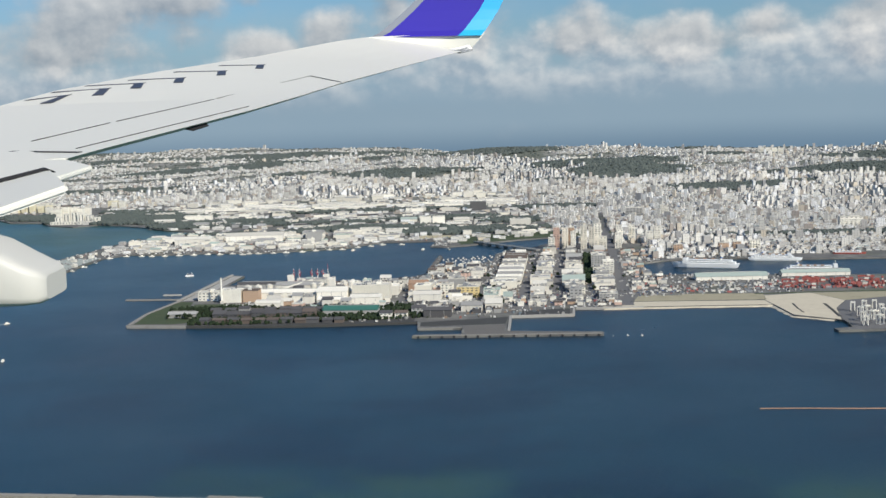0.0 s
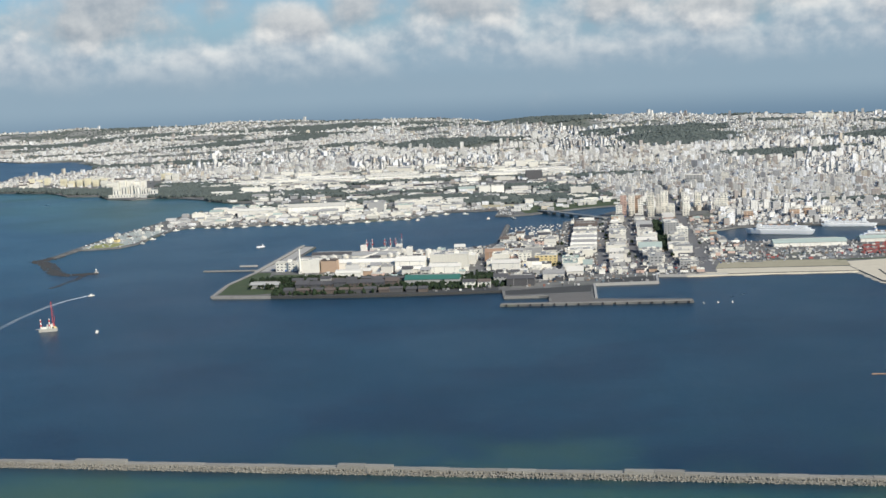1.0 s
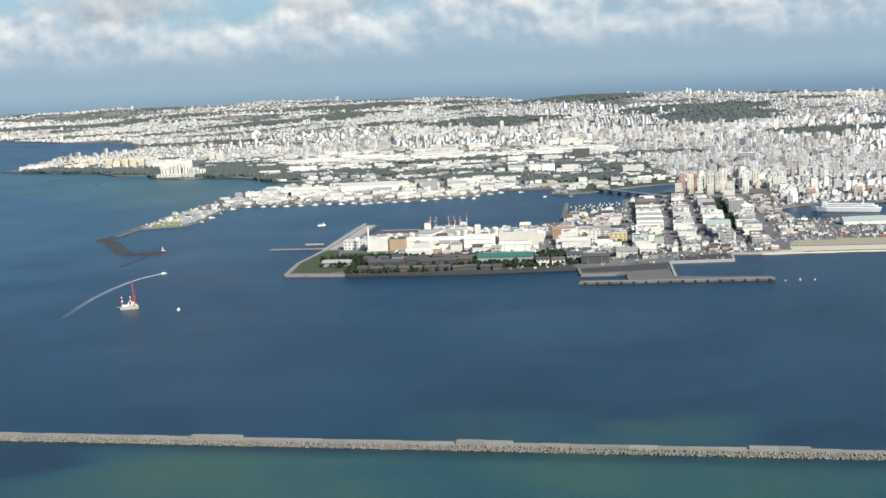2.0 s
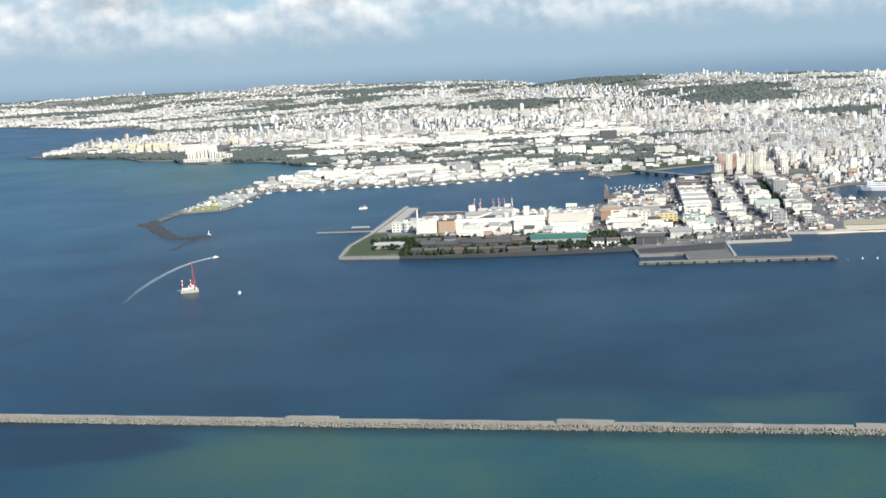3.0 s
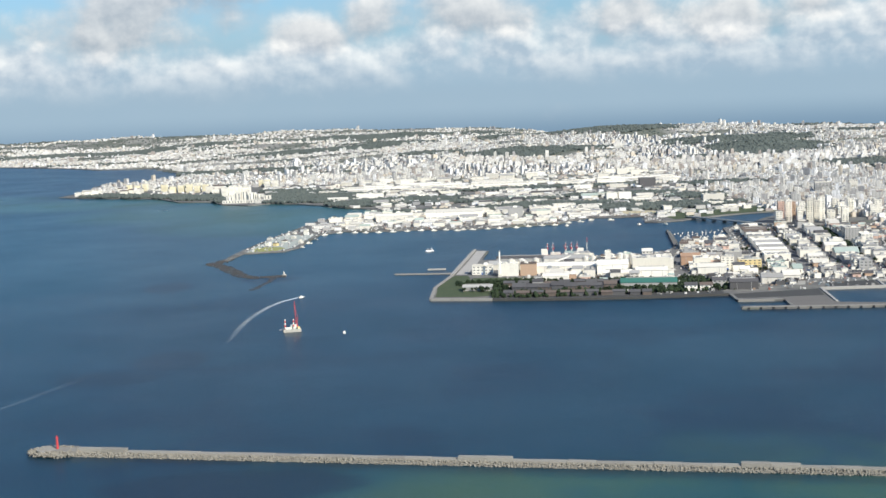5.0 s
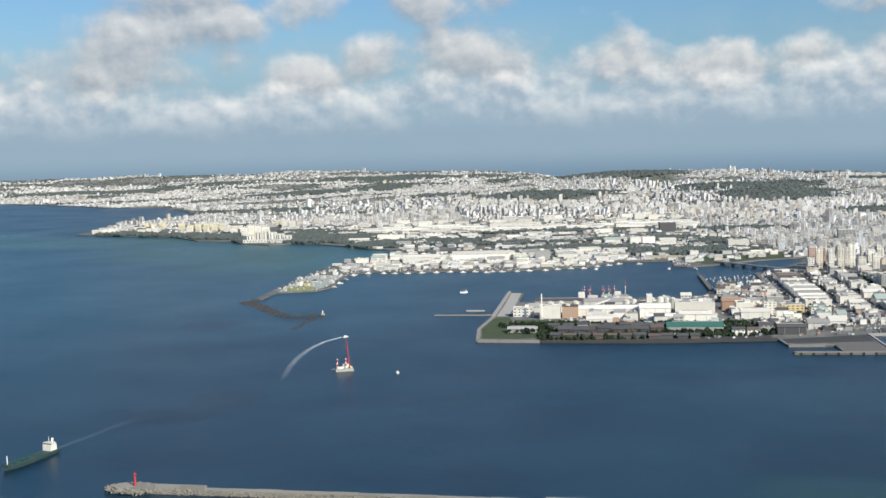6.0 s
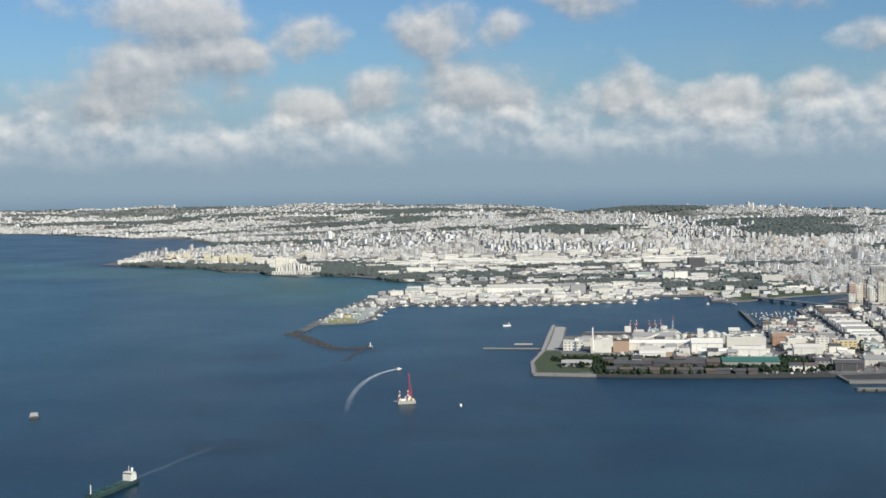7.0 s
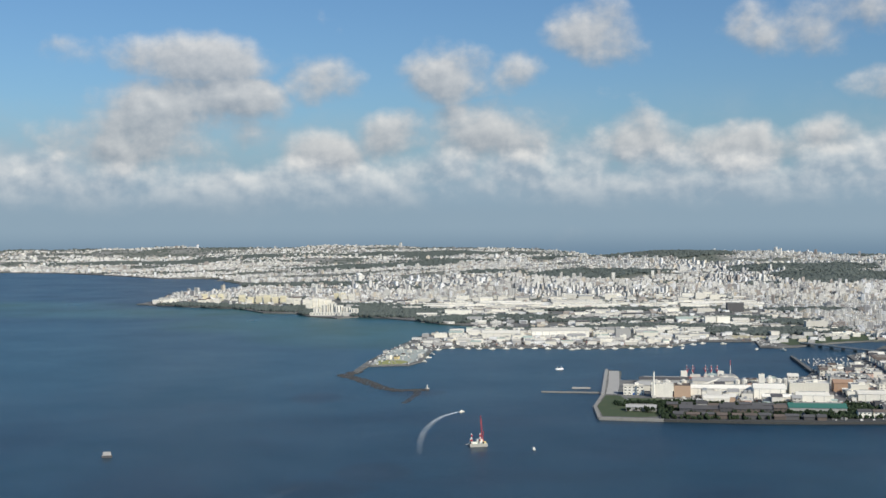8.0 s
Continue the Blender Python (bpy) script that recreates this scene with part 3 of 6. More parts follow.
def far_city():
    rng = np.random.default_rng(7)
    seeds = rng.uniform((-1900, 1050), (1900, 4300), (165, 2))
    turns = rng.uniform(-0.7, 0.7, 165)
    out, caps = [], []
    for k in range(165):
        sx, sy = seeds[k]
        step = 5.7 if sy < 2300 else 7.0
        n = int(320 / step)
        i, j = np.meshgrid(np.arange(-n, n), np.arange(-n, n))
        i, j = i.ravel(), j.ravel()
        # lanes between rows of houses, a little wider every few plots
        lx = i * step + np.floor(i / 5) * step * 0.4 + rng.uniform(-1.6, 1.6, len(i))
        ly = j * step + np.floor(j / 3) * step * 0.45 + rng.uniform(-1.6, 1.6, len(i))
        c, s = math.cos(turns[k]), math.sin(turns[k])
        x, y = sx + lx * c - ly * s, sy + lx * s + ly * c
        d = ((x[:, None] - seeds[None, :, 0]) ** 2 + (y[:, None] - seeds[None, :, 1]) ** 2).argmin(1)
        ok = (d == k) & on_land(x, y) & on_land(x, y - 9) & on_land(x - 9, y) & ~in_woods(x, y) & ~open_land(x, y) & (y < 4300)
        ok &= ~((x < 215 + 0.17 * (y - 1000)) & (y < 1190)) & ~((x < 130) & (y < 1290)) & ~((x > 180) & (y < 1062))
        ok &= ~((x < 185) & (x > -500) & (y < 1960)) & ~((x < -330) & (x > -800) & (y < 1980) & (rng.random(len(x)) < 0.85)) & ~((x < -500) & (x > -800) & (y < 2150) & (rng.random(len(x)) < 0.45))
        ok &= ~((abs((x - 85) * 0.9885 - (y - 827) * 0.1513 - 71.6) < 5.5) & (y < 1560)) & ~((abs(x - 495) < 17) & (abs(y - 1284) < 16))
        ok &= (x > -0.42 * y - 480) & (x < 0.44 * y + 200)
        ok &= rng.random(len(x)) > np.where(y < 2300, 0.10, 0.22) + 0.45 * smooth(y, 2900, 4200)
        x, y = x[ok], y[ok]
        m = len(x)
        if not m:
            continue
        h = 1.3 + rng.gamma(1.6, 0.9, m)
        centre = np.exp(-((x - 100) / 620) ** 2 - ((y - 2060) / 190) ** 2) + np.exp(-((x - 330) / 210) ** 2 - ((y - 1380) / 160) ** 2) + 0.6 * np.exp(-((x - 700) / 400) ** 2 - ((y - 1800) / 300) ** 2)
        tall = rng.random(m) < (0.022 + 0.11 * centre) * np.where(x < -350, 0.6, 1.0)
        h = np.where(tall, 5 + rng.gamma(2.2, 2.1, m), h + 1.2 * centre)
        h = np.minimum(h, np.where(y < 1700, 11.5, 14))
        w, dd = step * rng.uniform(0.42, 1.0, m), step * rng.uniform(0.42, 0.95, m)
        slab = rng.random(m) < 0.3
        w = np.where(tall, step * np.where(slab, rng.uniform(1.0, 1.7, m), rng.uniform(0.6, 0.95, m)), w)
        z = 0.4 + height(x, y)
        z = np.maximum(z, 0.8)
        out.append(np.stack([x, y, z - 1.0, w, dd, h + 1.0, np.full(m, turns[k])], -1))
        cap = rng.random(m) < 0.45
        caps.append(np.stack([x + w * 0.18, y + dd * 0.15, z + h, w * 0.35, dd * 0.4, rng.uniform(0.8, 2.0, m), np.full(m, turns[k])], -1)[cap])
    rows = np.concatenate(out + caps)
    ob = blocks_mesh("city_buildings", rows, [M["city_wall"], M["city_roof"]])
    tagged(ob, "crowded pale concrete houses and apartment blocks covering the plain and hills", "buildings", kind="stuff")
    return len(rows)


FAR_COUNT = far_city()


def clumps(name, spots, mat_key, label, category, seed=3):
    """Rough crowns of foliage in one mesh: rows of x, y, z, radius, height."""
    rng = np.random.default_rng(seed)
    bm = bmesh.new()
    bmesh.ops.create_icosphere(bm, subdivisions=1, radius=1)
    base = np.array([v.co[:] for v in bm.verts])
    tri = np.array([[v.index for v in f.verts] for f in bm.faces])
    bm.free()
    s = np.array(spots, float)
    n, k = len(s), len(base)
    bump = rng.uniform(0.6, 1.25, (n, k, 1))
    v = base[None] * bump
    v = v * np.stack([s[:, 3], s[:, 3], s[:, 4]], -1)[:, None] + s[:, None, :3]
    f = (np.arange(n)[:, None, None] * k + tri[None]).reshape(-1, 3)
    me = bpy.data.meshes.new(name)
    me.from_pydata(v.reshape(-1, 3).tolist(), [], f.tolist())
    me.materials.append(M[mat_key])
    return tagged(new(name, me), label, category, kind="stuff")


def far_woods():
    rng = np.random.default_rng(11)
    rows = []
    for cx, cy, rx, ry in WOODS + WOODS_FAR:
        area = math.pi * rx * ry
        size = 2.3 if cy < 2200 else 3.6
        n = int(min(1.7 * area / (size * size * 1.1), 8000))
        a, r = rng.uniform(0, 2 * math.pi, n), 1.3 * np.sqrt(rng.uniform(0, 1, n))
        x, y = cx + rx * r * np.cos(a), cy + ry * r * np.sin(a)
        ok = on_land(x, y) & in_woods(x, y, 1.08)
        x, y = x[ok], y[ok]
        rad = rng.uniform(0.45, 1.5, len(x)) * size
        rows.append(np.stack([x, y, np.maximum(height(x, y), 1.2) + rad * 0.5, rad, rad * rng.uniform(0.6, 1.0, len(x))], -1))
    # single trees between the houses
    x, y = rng.uniform(-2000, 2000, 42000), rng.uniform(1200, 4400, 42000)
    ok = on_land(x, y) & on_land(x, y - 12) & (x > -0.42 * y - 480) & (x < 0.44 * y + 200) & ~((y < 1300) & (x < 210)) & (open_land(x, y) | (rng.random(len(x)) < 0.22))
    x, y = x[ok], y[ok]
    rad = rng.uniform(1.0, 2.5, len(x)) * (1 + 0.5 * smooth(y, 2200, 3500))
    rows.append(np.stack([x, y, np.maximum(height(x, y), 1.2) + rad * 0.6, rad, rad * 0.9], -1))
    clumps("far_trees", np.concatenate(rows), "leaf_hazed", "dense green woods and street trees among the houses, haze put into their colour", "trees")


far_woods()

# ---- the near town: a grid of streets, its axes u across and v inland ----
TURN = -8.7
UX, UY = math.cos(radians(TURN)), math.sin(radians(TURN))


def town(u, v):
    return 85 + u * UX - v * UY, 827 + u * UY + v * UX


def to_town(x, y):
    dx, dy = x - 85, y - 827
    return dx * UX + dy * UY, -dx * UY + dy * UX


TAKEN = []


def free(u0, u1, v0, v1, gap=0.8):
    for a0, a1, b0, b1 in TAKEN:
        if u0 < a1 + gap and u1 > a0 - gap and v0 < b1 + gap and v1 > b0 - gap:
            return False
    pts = [town(u, v) for u in (u0, u1) for v in (v0, v1)]
    return bool(on_land([p[0] for p in pts], [p[1] for p in pts]).all())


GROUND = 1.2
bld = random.Random(5)


def gable(w, d, h, rise, over=0.35):
    bm = bmesh.new()
    a, b = w / 2 + over, d / 2 + over
    v = [bm.verts.new(p) for p in ((-a, -b, h - 0.1), (a, -b, h - 0.1), (a, b, h - 0.1), (-a, b, h - 0.1), (-a, 0, h + rise), (a, 0, h + rise))]
    for q in ((0, 1, 5, 4), (2, 3, 4, 5), (0, 4, 3), (1, 2, 5), (3, 2, 1, 0)):
        bm.faces.new([v[i] for i in q])
    return bm


def vault(w, d, h, rise, over=0.3):
    bm = bmesh.new()
    n, rows = 8, []
    for x in (-w / 2 - over, w / 2 + over):
        rows.append([bm.verts.new((x, (d / 2 + over) * -math.cos(math.pi * i / n), h - 0.1 + rise * math.sin(math.pi * i / n))) for i in range(n + 1)])
    for i in range(n):
        bm.faces.new((rows[0][i], rows[1][i], rows[1][i + 1], rows[0][i + 1]))
    bm.faces.new(rows[0])
    bm.faces.new(rows[1][::-1])
    bm.faces.new((rows[0][0], rows[0][n], rows[1][n], rows[1][0]))
    return bm


def flat_roof(w, d, h):
    bm = boxm(-w / 2 - 0.12, w / 2 + 0.12, -d / 2 - 0.12, d / 2 + 0.12, h, h + 0.18)
    for x0, x1, y0, y1 in ((-w / 2 - 0.12, w / 2 + 0.12, -d / 2 - 0.12, -d / 2 + 0.18), (-w / 2 - 0.12, w / 2 + 0.12, d / 2 - 0.18, d / 2 + 0.12),
                           (-w / 2 - 0.12, -w / 2 + 0.18, -d / 2 + 0.18, d / 2 - 0.18), (w / 2 - 0.18, w / 2 + 0.12, -d / 2 + 0.18, d / 2 - 0.18)):
        add_box(bm, x0, x1, y0, y1, h + 0.18, h + 0.62)
    return bm


KIND = {"warehouse": "warehouse", "office_building": "office building", "shed": "shed", "house": "house", "apartment_tower": "apartment block", "factory_hall": "factory"}
WORD = {"white": "white-painted", "cream": "cream-coloured", "yellow": "yellow-painted", "grey": "grey concrete", "pale": "pale grey", "tan": "brown-tan", "pink": "pinkish", "orange": "orange-brown",
        "dark": "dark grey", "brown": "dark brown", "mint": "mint green", "butter": "pale yellow"}


def building(name, x, y, w, d, h, wall="white", roof="grey", shape="flat", windows=True, turn=TURN, beside="a harbour street", group="", units=None, z=GROUND):
    rw = {"flat": "flat %s roof", "gable": "pitched %s roof", "vault": "round %s roof"}[shape] % roof.replace("_", " ").replace(" roof", "")
    ob = thing(name, x, y, z, turn, "%s %s with %s by %s" % (WORD[wall], KIND[name], rw, beside), KIND[name].split()[-1], group)
    piece("wall", ob, 0, 0, -0.4, w, d, h + 0.4, wall)
    if shape == "gable":
        part("roof", gable(w, d, h, 0.16 * d + 0.3), M[roof], ob)
        if w > 13:
            piece("ridge_vent", ob, 0, 0, h + 0.16 * d + 0.15, w * 0.82, 0.7, 0.5, "grey")
            for i in range(int(w / 7)):
                piece("gutter_pipe", ob, -w / 2 + (i + 0.5) * w / int(w / 7), -d / 2 - 0.06, 0, 0.2, 0.14, h - 0.1, "grey")
    elif shape == "vault":
        part("roof", vault(w, d, h, 0.22 * d), M[roof], ob)
    else:
        part("roof", flat_roof(w, d, h), M[roof], ob)
        if w * d > 130 and units is None:
            piece("duct", ob, bld.uniform(-0.2, 0.2) * w, bld.uniform(-0.25, 0.25) * d, h + 0.16, w * 0.5, 0.7, 0.6, "steel")
            piece("duct", ob, bld.uniform(-0.3, 0.3) * w, 0, h + 0.16, 0.7, d * 0.6, 0.5, "grey")
            piece("skylight", ob, -0.25 * w, -0.25 * d, h + 0.16, w * 0.3, 1.2, 0.35, "glass")
        for i in range(bld.choice((1, 2, 3, 4)) if units is None else units):
            s = min(w, d)
            piece("roof_unit", ob, bld.uniform(-0.3, 0.3) * w, bld.uniform(-0.2, 0.3) * d, h + 0.16, bld.uniform(0.12, 0.3) * s + 0.5, bld.uniform(0.12, 0.3) * s + 0.5, bld.uniform(0.7, 1.9), bld.choice(("white", "pale", "grey", "steel")))
    if windows:
        storeys = max(1, int(h / 1.6))
        step = h / storeys
        n = max(2, min(5, int(w / 2.4)))
        for r in range(storeys):
            for c in range(n):
                if r == 0 and c == n // 2:
                    piece("door", ob, (c + 0.5) / n * w - w / 2, -d / 2 - 0.01, 0, min(1.5, 0.6 * w / n), 0.08, step * 0.72, bld.choice(("steel", "blue", "grey")))
                    continue
                piece("window", ob, (c + 0.5) / n * w - w / 2, -d / 2 - 0.01, r * step + step * 0.42, w / n * 0.46, 0.06, step * 0.32, "glass")
        if d > 6 and h > 4:
            for r in range(storeys):
                piece("window", ob, -w / 2 - 0.01, 0, r * step + step * 0.38, 0.08, d * 0.6, step * 0.28, "glass")
    u, v = to_town(x, y)
    TAKEN.append((u - w / 2, u + w / 2, v - d / 2, v + d / 2))
    return ob


# works and sheds on the harbour spit
SPIT = [("shed", -146, 831, 20, 7, 3.2, "grey", "grey", "gable"), ("office_building", -139, 907, 15, 8, 7.5, "white", "pale", "flat"), ("factory_hall", -120.5, 895, 15, 9, 10.5, "white", "white", "flat"),
        ("factory_hall", -106, 894, 11.5, 9, 10, "tan", "brown", "flat"), ("shed", -90, 857, 18, 9, 5.2, "white", "pale", "vault"), ("warehouse", -79, 900, 50, 11, 6.5, "white", "white", "gable"),
        ("warehouse", -31.5, 820, 37, 13, 4.2, "grey", "green_roof", "gable"), ("warehouse", -46, 863, 20, 8, 5.0, "white", "white", "gable"), ("warehouse", -22, 861, 22, 10, 6.5, "white", "white", "gable"),
        ("factory_hall", -18, 884, 27, 15, 13, "cream", "pale", "flat"), ("factory_hall", -46, 884, 22, 15, 9, "white", "white", "gable"), ("factory_hall", -47, 900, 4, 4, 17, "white", "white", "flat")]
SPIT_NORTH = [("warehouse", -106, 966, 38, 8, 4, "grey", "dark", "gable"), ("factory_hall", -74, 930, 34, 10, 8, "pale", "grey", "gable"), ("factory_hall", -60, 950, 12, 8, 9, "pale", "grey", "flat"),
              ("warehouse", -128, 930, 10, 12, 5, "cream", "grey", "gable"), ("factory_hall", -3, 905, 10, 12, 8, "white", "white", "flat"), ("shed", -110, 925, 16, 8, 5, "cream", "pale", "gable")]
SHORE_ROW = [("house", -8, 797, 8, 7, 4.6, "white", "dark", "gable"), ("house", 2, 797, 8, 7, 4.2, "white", "brown", "gable"), ("shed", 26, 795, 18, 9, 6, "dark", "dark", "gable"),
             ("office_building", 52, 879, 16, 10, 9, "yellow", "cream", "flat"), ("office_building", 37, 884, 9, 9, 11, "cream", "pale", "flat"), ("factory_hall", 45, 899, 12, 9, 13, "grey", "pale", "flat"),
             ("warehouse", 22, 868, 20, 11, 6, "white", "pale", "gable"), ("warehouse", 20, 890, 12, 12, 10, "cream", "white", "flat"), ("shed", 50, 815, 14, 10, 5, "pale", "grey", "gable"),
             ("house", 14, 812, 9, 8, 5, "grey", "dark", "gable"), ("shed", 66, 826, 11, 15, 4.5, "pale", "pale", "gable"), ("warehouse", 17, 915, 14, 12, 8, "orange", "orange", "gable")]
for rows in (SPIT, SPIT_NORTH, SHORE_ROW):
    for n, x, y, w, d, h, wa, ro, sh in rows:
        building(n, x, y, w, d, h * 0.84, wa, ro, sh, windows=n in ("office_building", "house"), beside="the harbour")
# shed walls and roofs all painted dark, also to imitate cloud shadow here
for i in range(8):
    building("shed", -119 + i * 8.6, 816 - i * 1.0 + bld.uniform(-1, 1), 8.2, bld.uniform(7, 10), bld.uniform(3.6, 5), bld.choice(("dark", "dark", "brown")), bld.choice(("dark", "dark", "brown")), "gable", beside="the sea wall", group="dark sheds along the sea wall")
for i in range(9):
    building("shed", -123 + i * 9 + bld.uniform(-1.5, 1.5), 836 - i * 1.0 + bld.uniform(-2, 2), 7, bld.uniform(5, 7), bld.uniform(2.8, 4.5), bld.choice(("dark", "brown", "grey")), bld.choice(("dark", "dark", "brown")), "gable", windows=False, beside="a row of trees", group="low sheds among trees")


for i in range(11):
    building("shed", -126 + i * 8.8 + bld.uniform(-1, 1), 801.5 - i * 1.35 + bld.uniform(-0.6, 0.6), bld.uniform(5.5, 8), bld.uniform(4.5, 6.5), bld.uniform(2.0, 3.0), bld.choice(("dark", "brown", "dark")), bld.choice(("dark", "dark", "brown")), "gable", windows=False, beside="the sea wall", group="dark sheds along the sea wall")


def fill(u0, u1, v0, v1, low, high, kinds, wall, roof, big=16, tries=60, small=6, win=0.5):
    """Packs a block with buildings that do not touch."""
    for _ in range(tries):
        w, d = bld.uniform(small, min(big, u1 - u0)), bld.uniform(small, big)
        u, v = bld.uniform(u0 + w / 2, u1 - w / 2) if u1 - u0 > w else (u0 + u1) / 2, bld.uniform(v0 + d / 2, v1 - d / 2)
        if free(u - w / 2, u + w / 2, v - d / 2, v + d / 2):
            x, y = town(u, v)
            building(bld.choice(kinds), x, y, w, d, bld.uniform(low, high), bld.choice(wall), bld.choice(roof), bld.choice(("flat", "gable", "flat")), windows=bld.random() < win)


LIGHT = ("white", "white", "cream", "pale", "white", "cream", "pink", "grey", "tan", "pale")
ROOFY = ("white", "pale", "grey", "pale", "grey", "grey", "mint", "brown", "dark", "dark", "pale")
STREETS = [(-88, 6, -20, 130), (-32, 5, -2, 120), (0, 8, -8, 320), (24.2, 7, -5, 330), (49, 6, 45, 300), (72.4, 8.5, -4, 330)]
# long warehouses in rows, and the big stores at the street ends
for n, x, y, w, d, h, wa, ro, sh in (("warehouse", 112, 934, 15.5, 17, 5.5, "cream", "pale", "flat"), ("warehouse", 136, 922, 17, 18, 4.5, "white", "mint", "gable"), ("warehouse", 158.5, 925, 16, 15, 5, "white", "pale", "flat"),
                                     ("warehouse", 153, 892, 12, 8, 4.5, "cream", "pale", "flat"), ("office_building", 171, 1012, 12, 18, 12, "grey", "pale", "flat"), ("office_building", 175, 988, 9, 12, 9, "white", "white", "flat"),
                                     ("warehouse", 82, 916, 19, 15, 5.5, "cream", "white", "flat"), ("warehouse", 141, 962, 16, 12, 4.5, "cream", "pale", "gable"), ("office_building", 166, 968, 14, 12, 7, "white", "pale", "flat")):
    building(n, x, y, w, d, h, wa, ro, sh, windows=n == "office_building", beside="a harbour street")
for i in range(13):
    x, y = town(-14.5, 112 + i * 12.5)
    building("warehouse", x, y, 20, 9.2, bld.uniform(3.4, 5), bld.choice(("white", "cream", "white", "pale")), bld.choice(("white", "pale", "grey", "white", "brown")), bld.choice(("gable", "gable", "flat")), windows=False, group="long warehouses in rows")
for u0, u1, v0, v1, lo, hi, big, tries in ((-84, -35, 20, 75, 3, 6, 10, 110), (-84, -35, 75, 215, 3, 6, 11, 150), (-29, -4.6, 14, 300, 3, 6, 14, 130), (4.6, 20.2, 20, 315, 3, 6.5, 12, 120),
                                           (28.2, 45, 26, 315, 3, 7, 14, 120), (53, 67.6, 26, 315, 3, 7, 14, 120), (-195, -92, -5, 122, 3, 6.5, 10, 130)):
    fill(u0, u1, v0, v1, lo, hi, ("warehouse", "office_building", "warehouse", "house"), LIGHT, ROOFY, big, tries, win=0.3)
    fill(u0, u1, v0, v1, 1.8, 4, ("shed", "house"), LIGHT, ROOFY, 5.5, 90, 2.4, 0.0)
fill(78, 108, 62, 330, 1.2, 2.6, ("shed",), ("white", "pale", "pink", "grey", "tan"), ROOFY, 7, 60, 2.4, 0.0)
fill(-30, 78, -4, 26, 1.5, 3, ("shed",), LIGHT, ROOFY, 6, 70, 2.4, 0.0)
fill(-76, -8, -30, 8, 1.6, 3.6, ("shed", "house"), ("pale", "grey", "white", "dark"), ("dark", "grey", "pale", "brown"), 8, 90, 3, 0.0)

# apartment towers behind the warehouses
TOWERS = [(158, 1168, 6, 7, 21, "pink"), (167, 1174, 6, 7, 19, "white"), (172, 1154, 5, 6, 17, "white"), (183, 1160, 6, 7, 22, "cream"), (192, 1168, 5, 6, 20, "pale"), (200, 1180, 7, 7, 22, "white"),
          (150, 1146, 6, 6, 13, "white"), (200, 1150, 7, 6, 12, "cream"), (176, 1192, 6, 6, 18, "tan"), (216, 1158, 6, 6, 14, "white")]


def apartment_tower(x, y, w, d, h, wall, turn=TURN, z=GROUND, windows=True):
    ob = building("apartment_tower", x, y, w, d, h, wall, "pale", "flat", windows=windows, turn=turn, beside="the town streets", group="apartment towers", units=1, z=z)
    for i in range(1, int(h / 1.9)):
        piece("balcony", ob, 0, -d / 2 - 0.35, i * 1.9 - 0.1, w * 0.92, 0.7, 0.55, wall)
    return ob


TOWERS += [(225, 1196, 6, 6, 14, "white"), (240, 1212, 6, 6, 16, "cream"), (230, 1228, 6, 7, 15, "pale"), (252, 1184, 6, 6, 12, "white"), (264, 1204, 7, 6, 15, "white"), (192, 1214, 6, 6, 15, "white"),
           (258, 1092, 8, 6, 9, "tan"), (302, 1100, 9, 7, 8, "tan"), (314, 1098, 7, 6, 9, "tan"), (332, 1103, 10, 6, 9, "cream"), (296, 1470, 20, 10, 13, "grey"), (334, 1476, 10, 9, 14, "pale"), (495, 1293, 24, 11, 10, "white")]
for x, y, w, d, h, wa in TOWERS:
    apartment_tower(x, y, w, d, h, wa)


def strip(name, pts, width, z, mat_key, label, category, thick=0.05):
    """A flat band along a line on the ground."""
    bm = bmesh.new()
    left, right = [], []
    for i, p in enumerate(pts):
        a, b = Vector(pts[max(i - 1, 0)]), Vector(pts[min(i + 1, len(pts) - 1)])
        n = Vector((-(b - a).y, (b - a).x)).normalized() * width / 2
        left.append((p[0] + n.x, p[1] + n.y)), right.append((p[0] - n.x, p[1] - n.y))
    for i in range(len(pts) - 1):
        add_prism(bm, [left[i], right[i], right[i + 1], left[i + 1]][::-1], z - thick, z)
    bmesh.ops.recalc_face_normals(bm, faces=bm.faces[:])
    return tagged(link_mesh(name, bm, M[mat_key]), label, category, kind="structure")


for u, w, v0, v1 in STREETS:
    strip("road", [town(u, v0 + (v1 - v0) * i / 4) for i in range(5)], w, GROUND + 0.03, "asphalt", "straight dark asphalt street between warehouses", "road")
strip("road", [town(-86, 45), town(-30, 47), town(60, 44), town(112, 40)], 5, GROUND + 0.045, "asphalt", "dark asphalt quay road along the shore", "road")
strip("road", [town(72.4, 330), town(71, 510), (300, 1560), (330, 1760)], 8, GROUND + 0.025, "asphalt", "long dark asphalt avenue into the city", "road")
strip("road", [town(-88, 125), town(0, 240), town(80, 245)], 5, GROUND + 0.05, "asphalt", "dark asphalt cross street", "road")
strip("road", [town(84, 60), town(200, 60), town(330, 70)], 7, GROUND + 0.04, "asphalt", "dark asphalt port road behind the beach", "road")


def patch(name, outline, mat_key, label, category, z=GROUND + 0.02):
    bm = add_prism(bmesh.new(), outline, z - 0.15, z)
    bmesh.ops.recalc_face_normals(bm, faces=bm.faces[:])
    return tagged(link_mesh(name, bm, M[mat_key]), label, category, kind="structure")


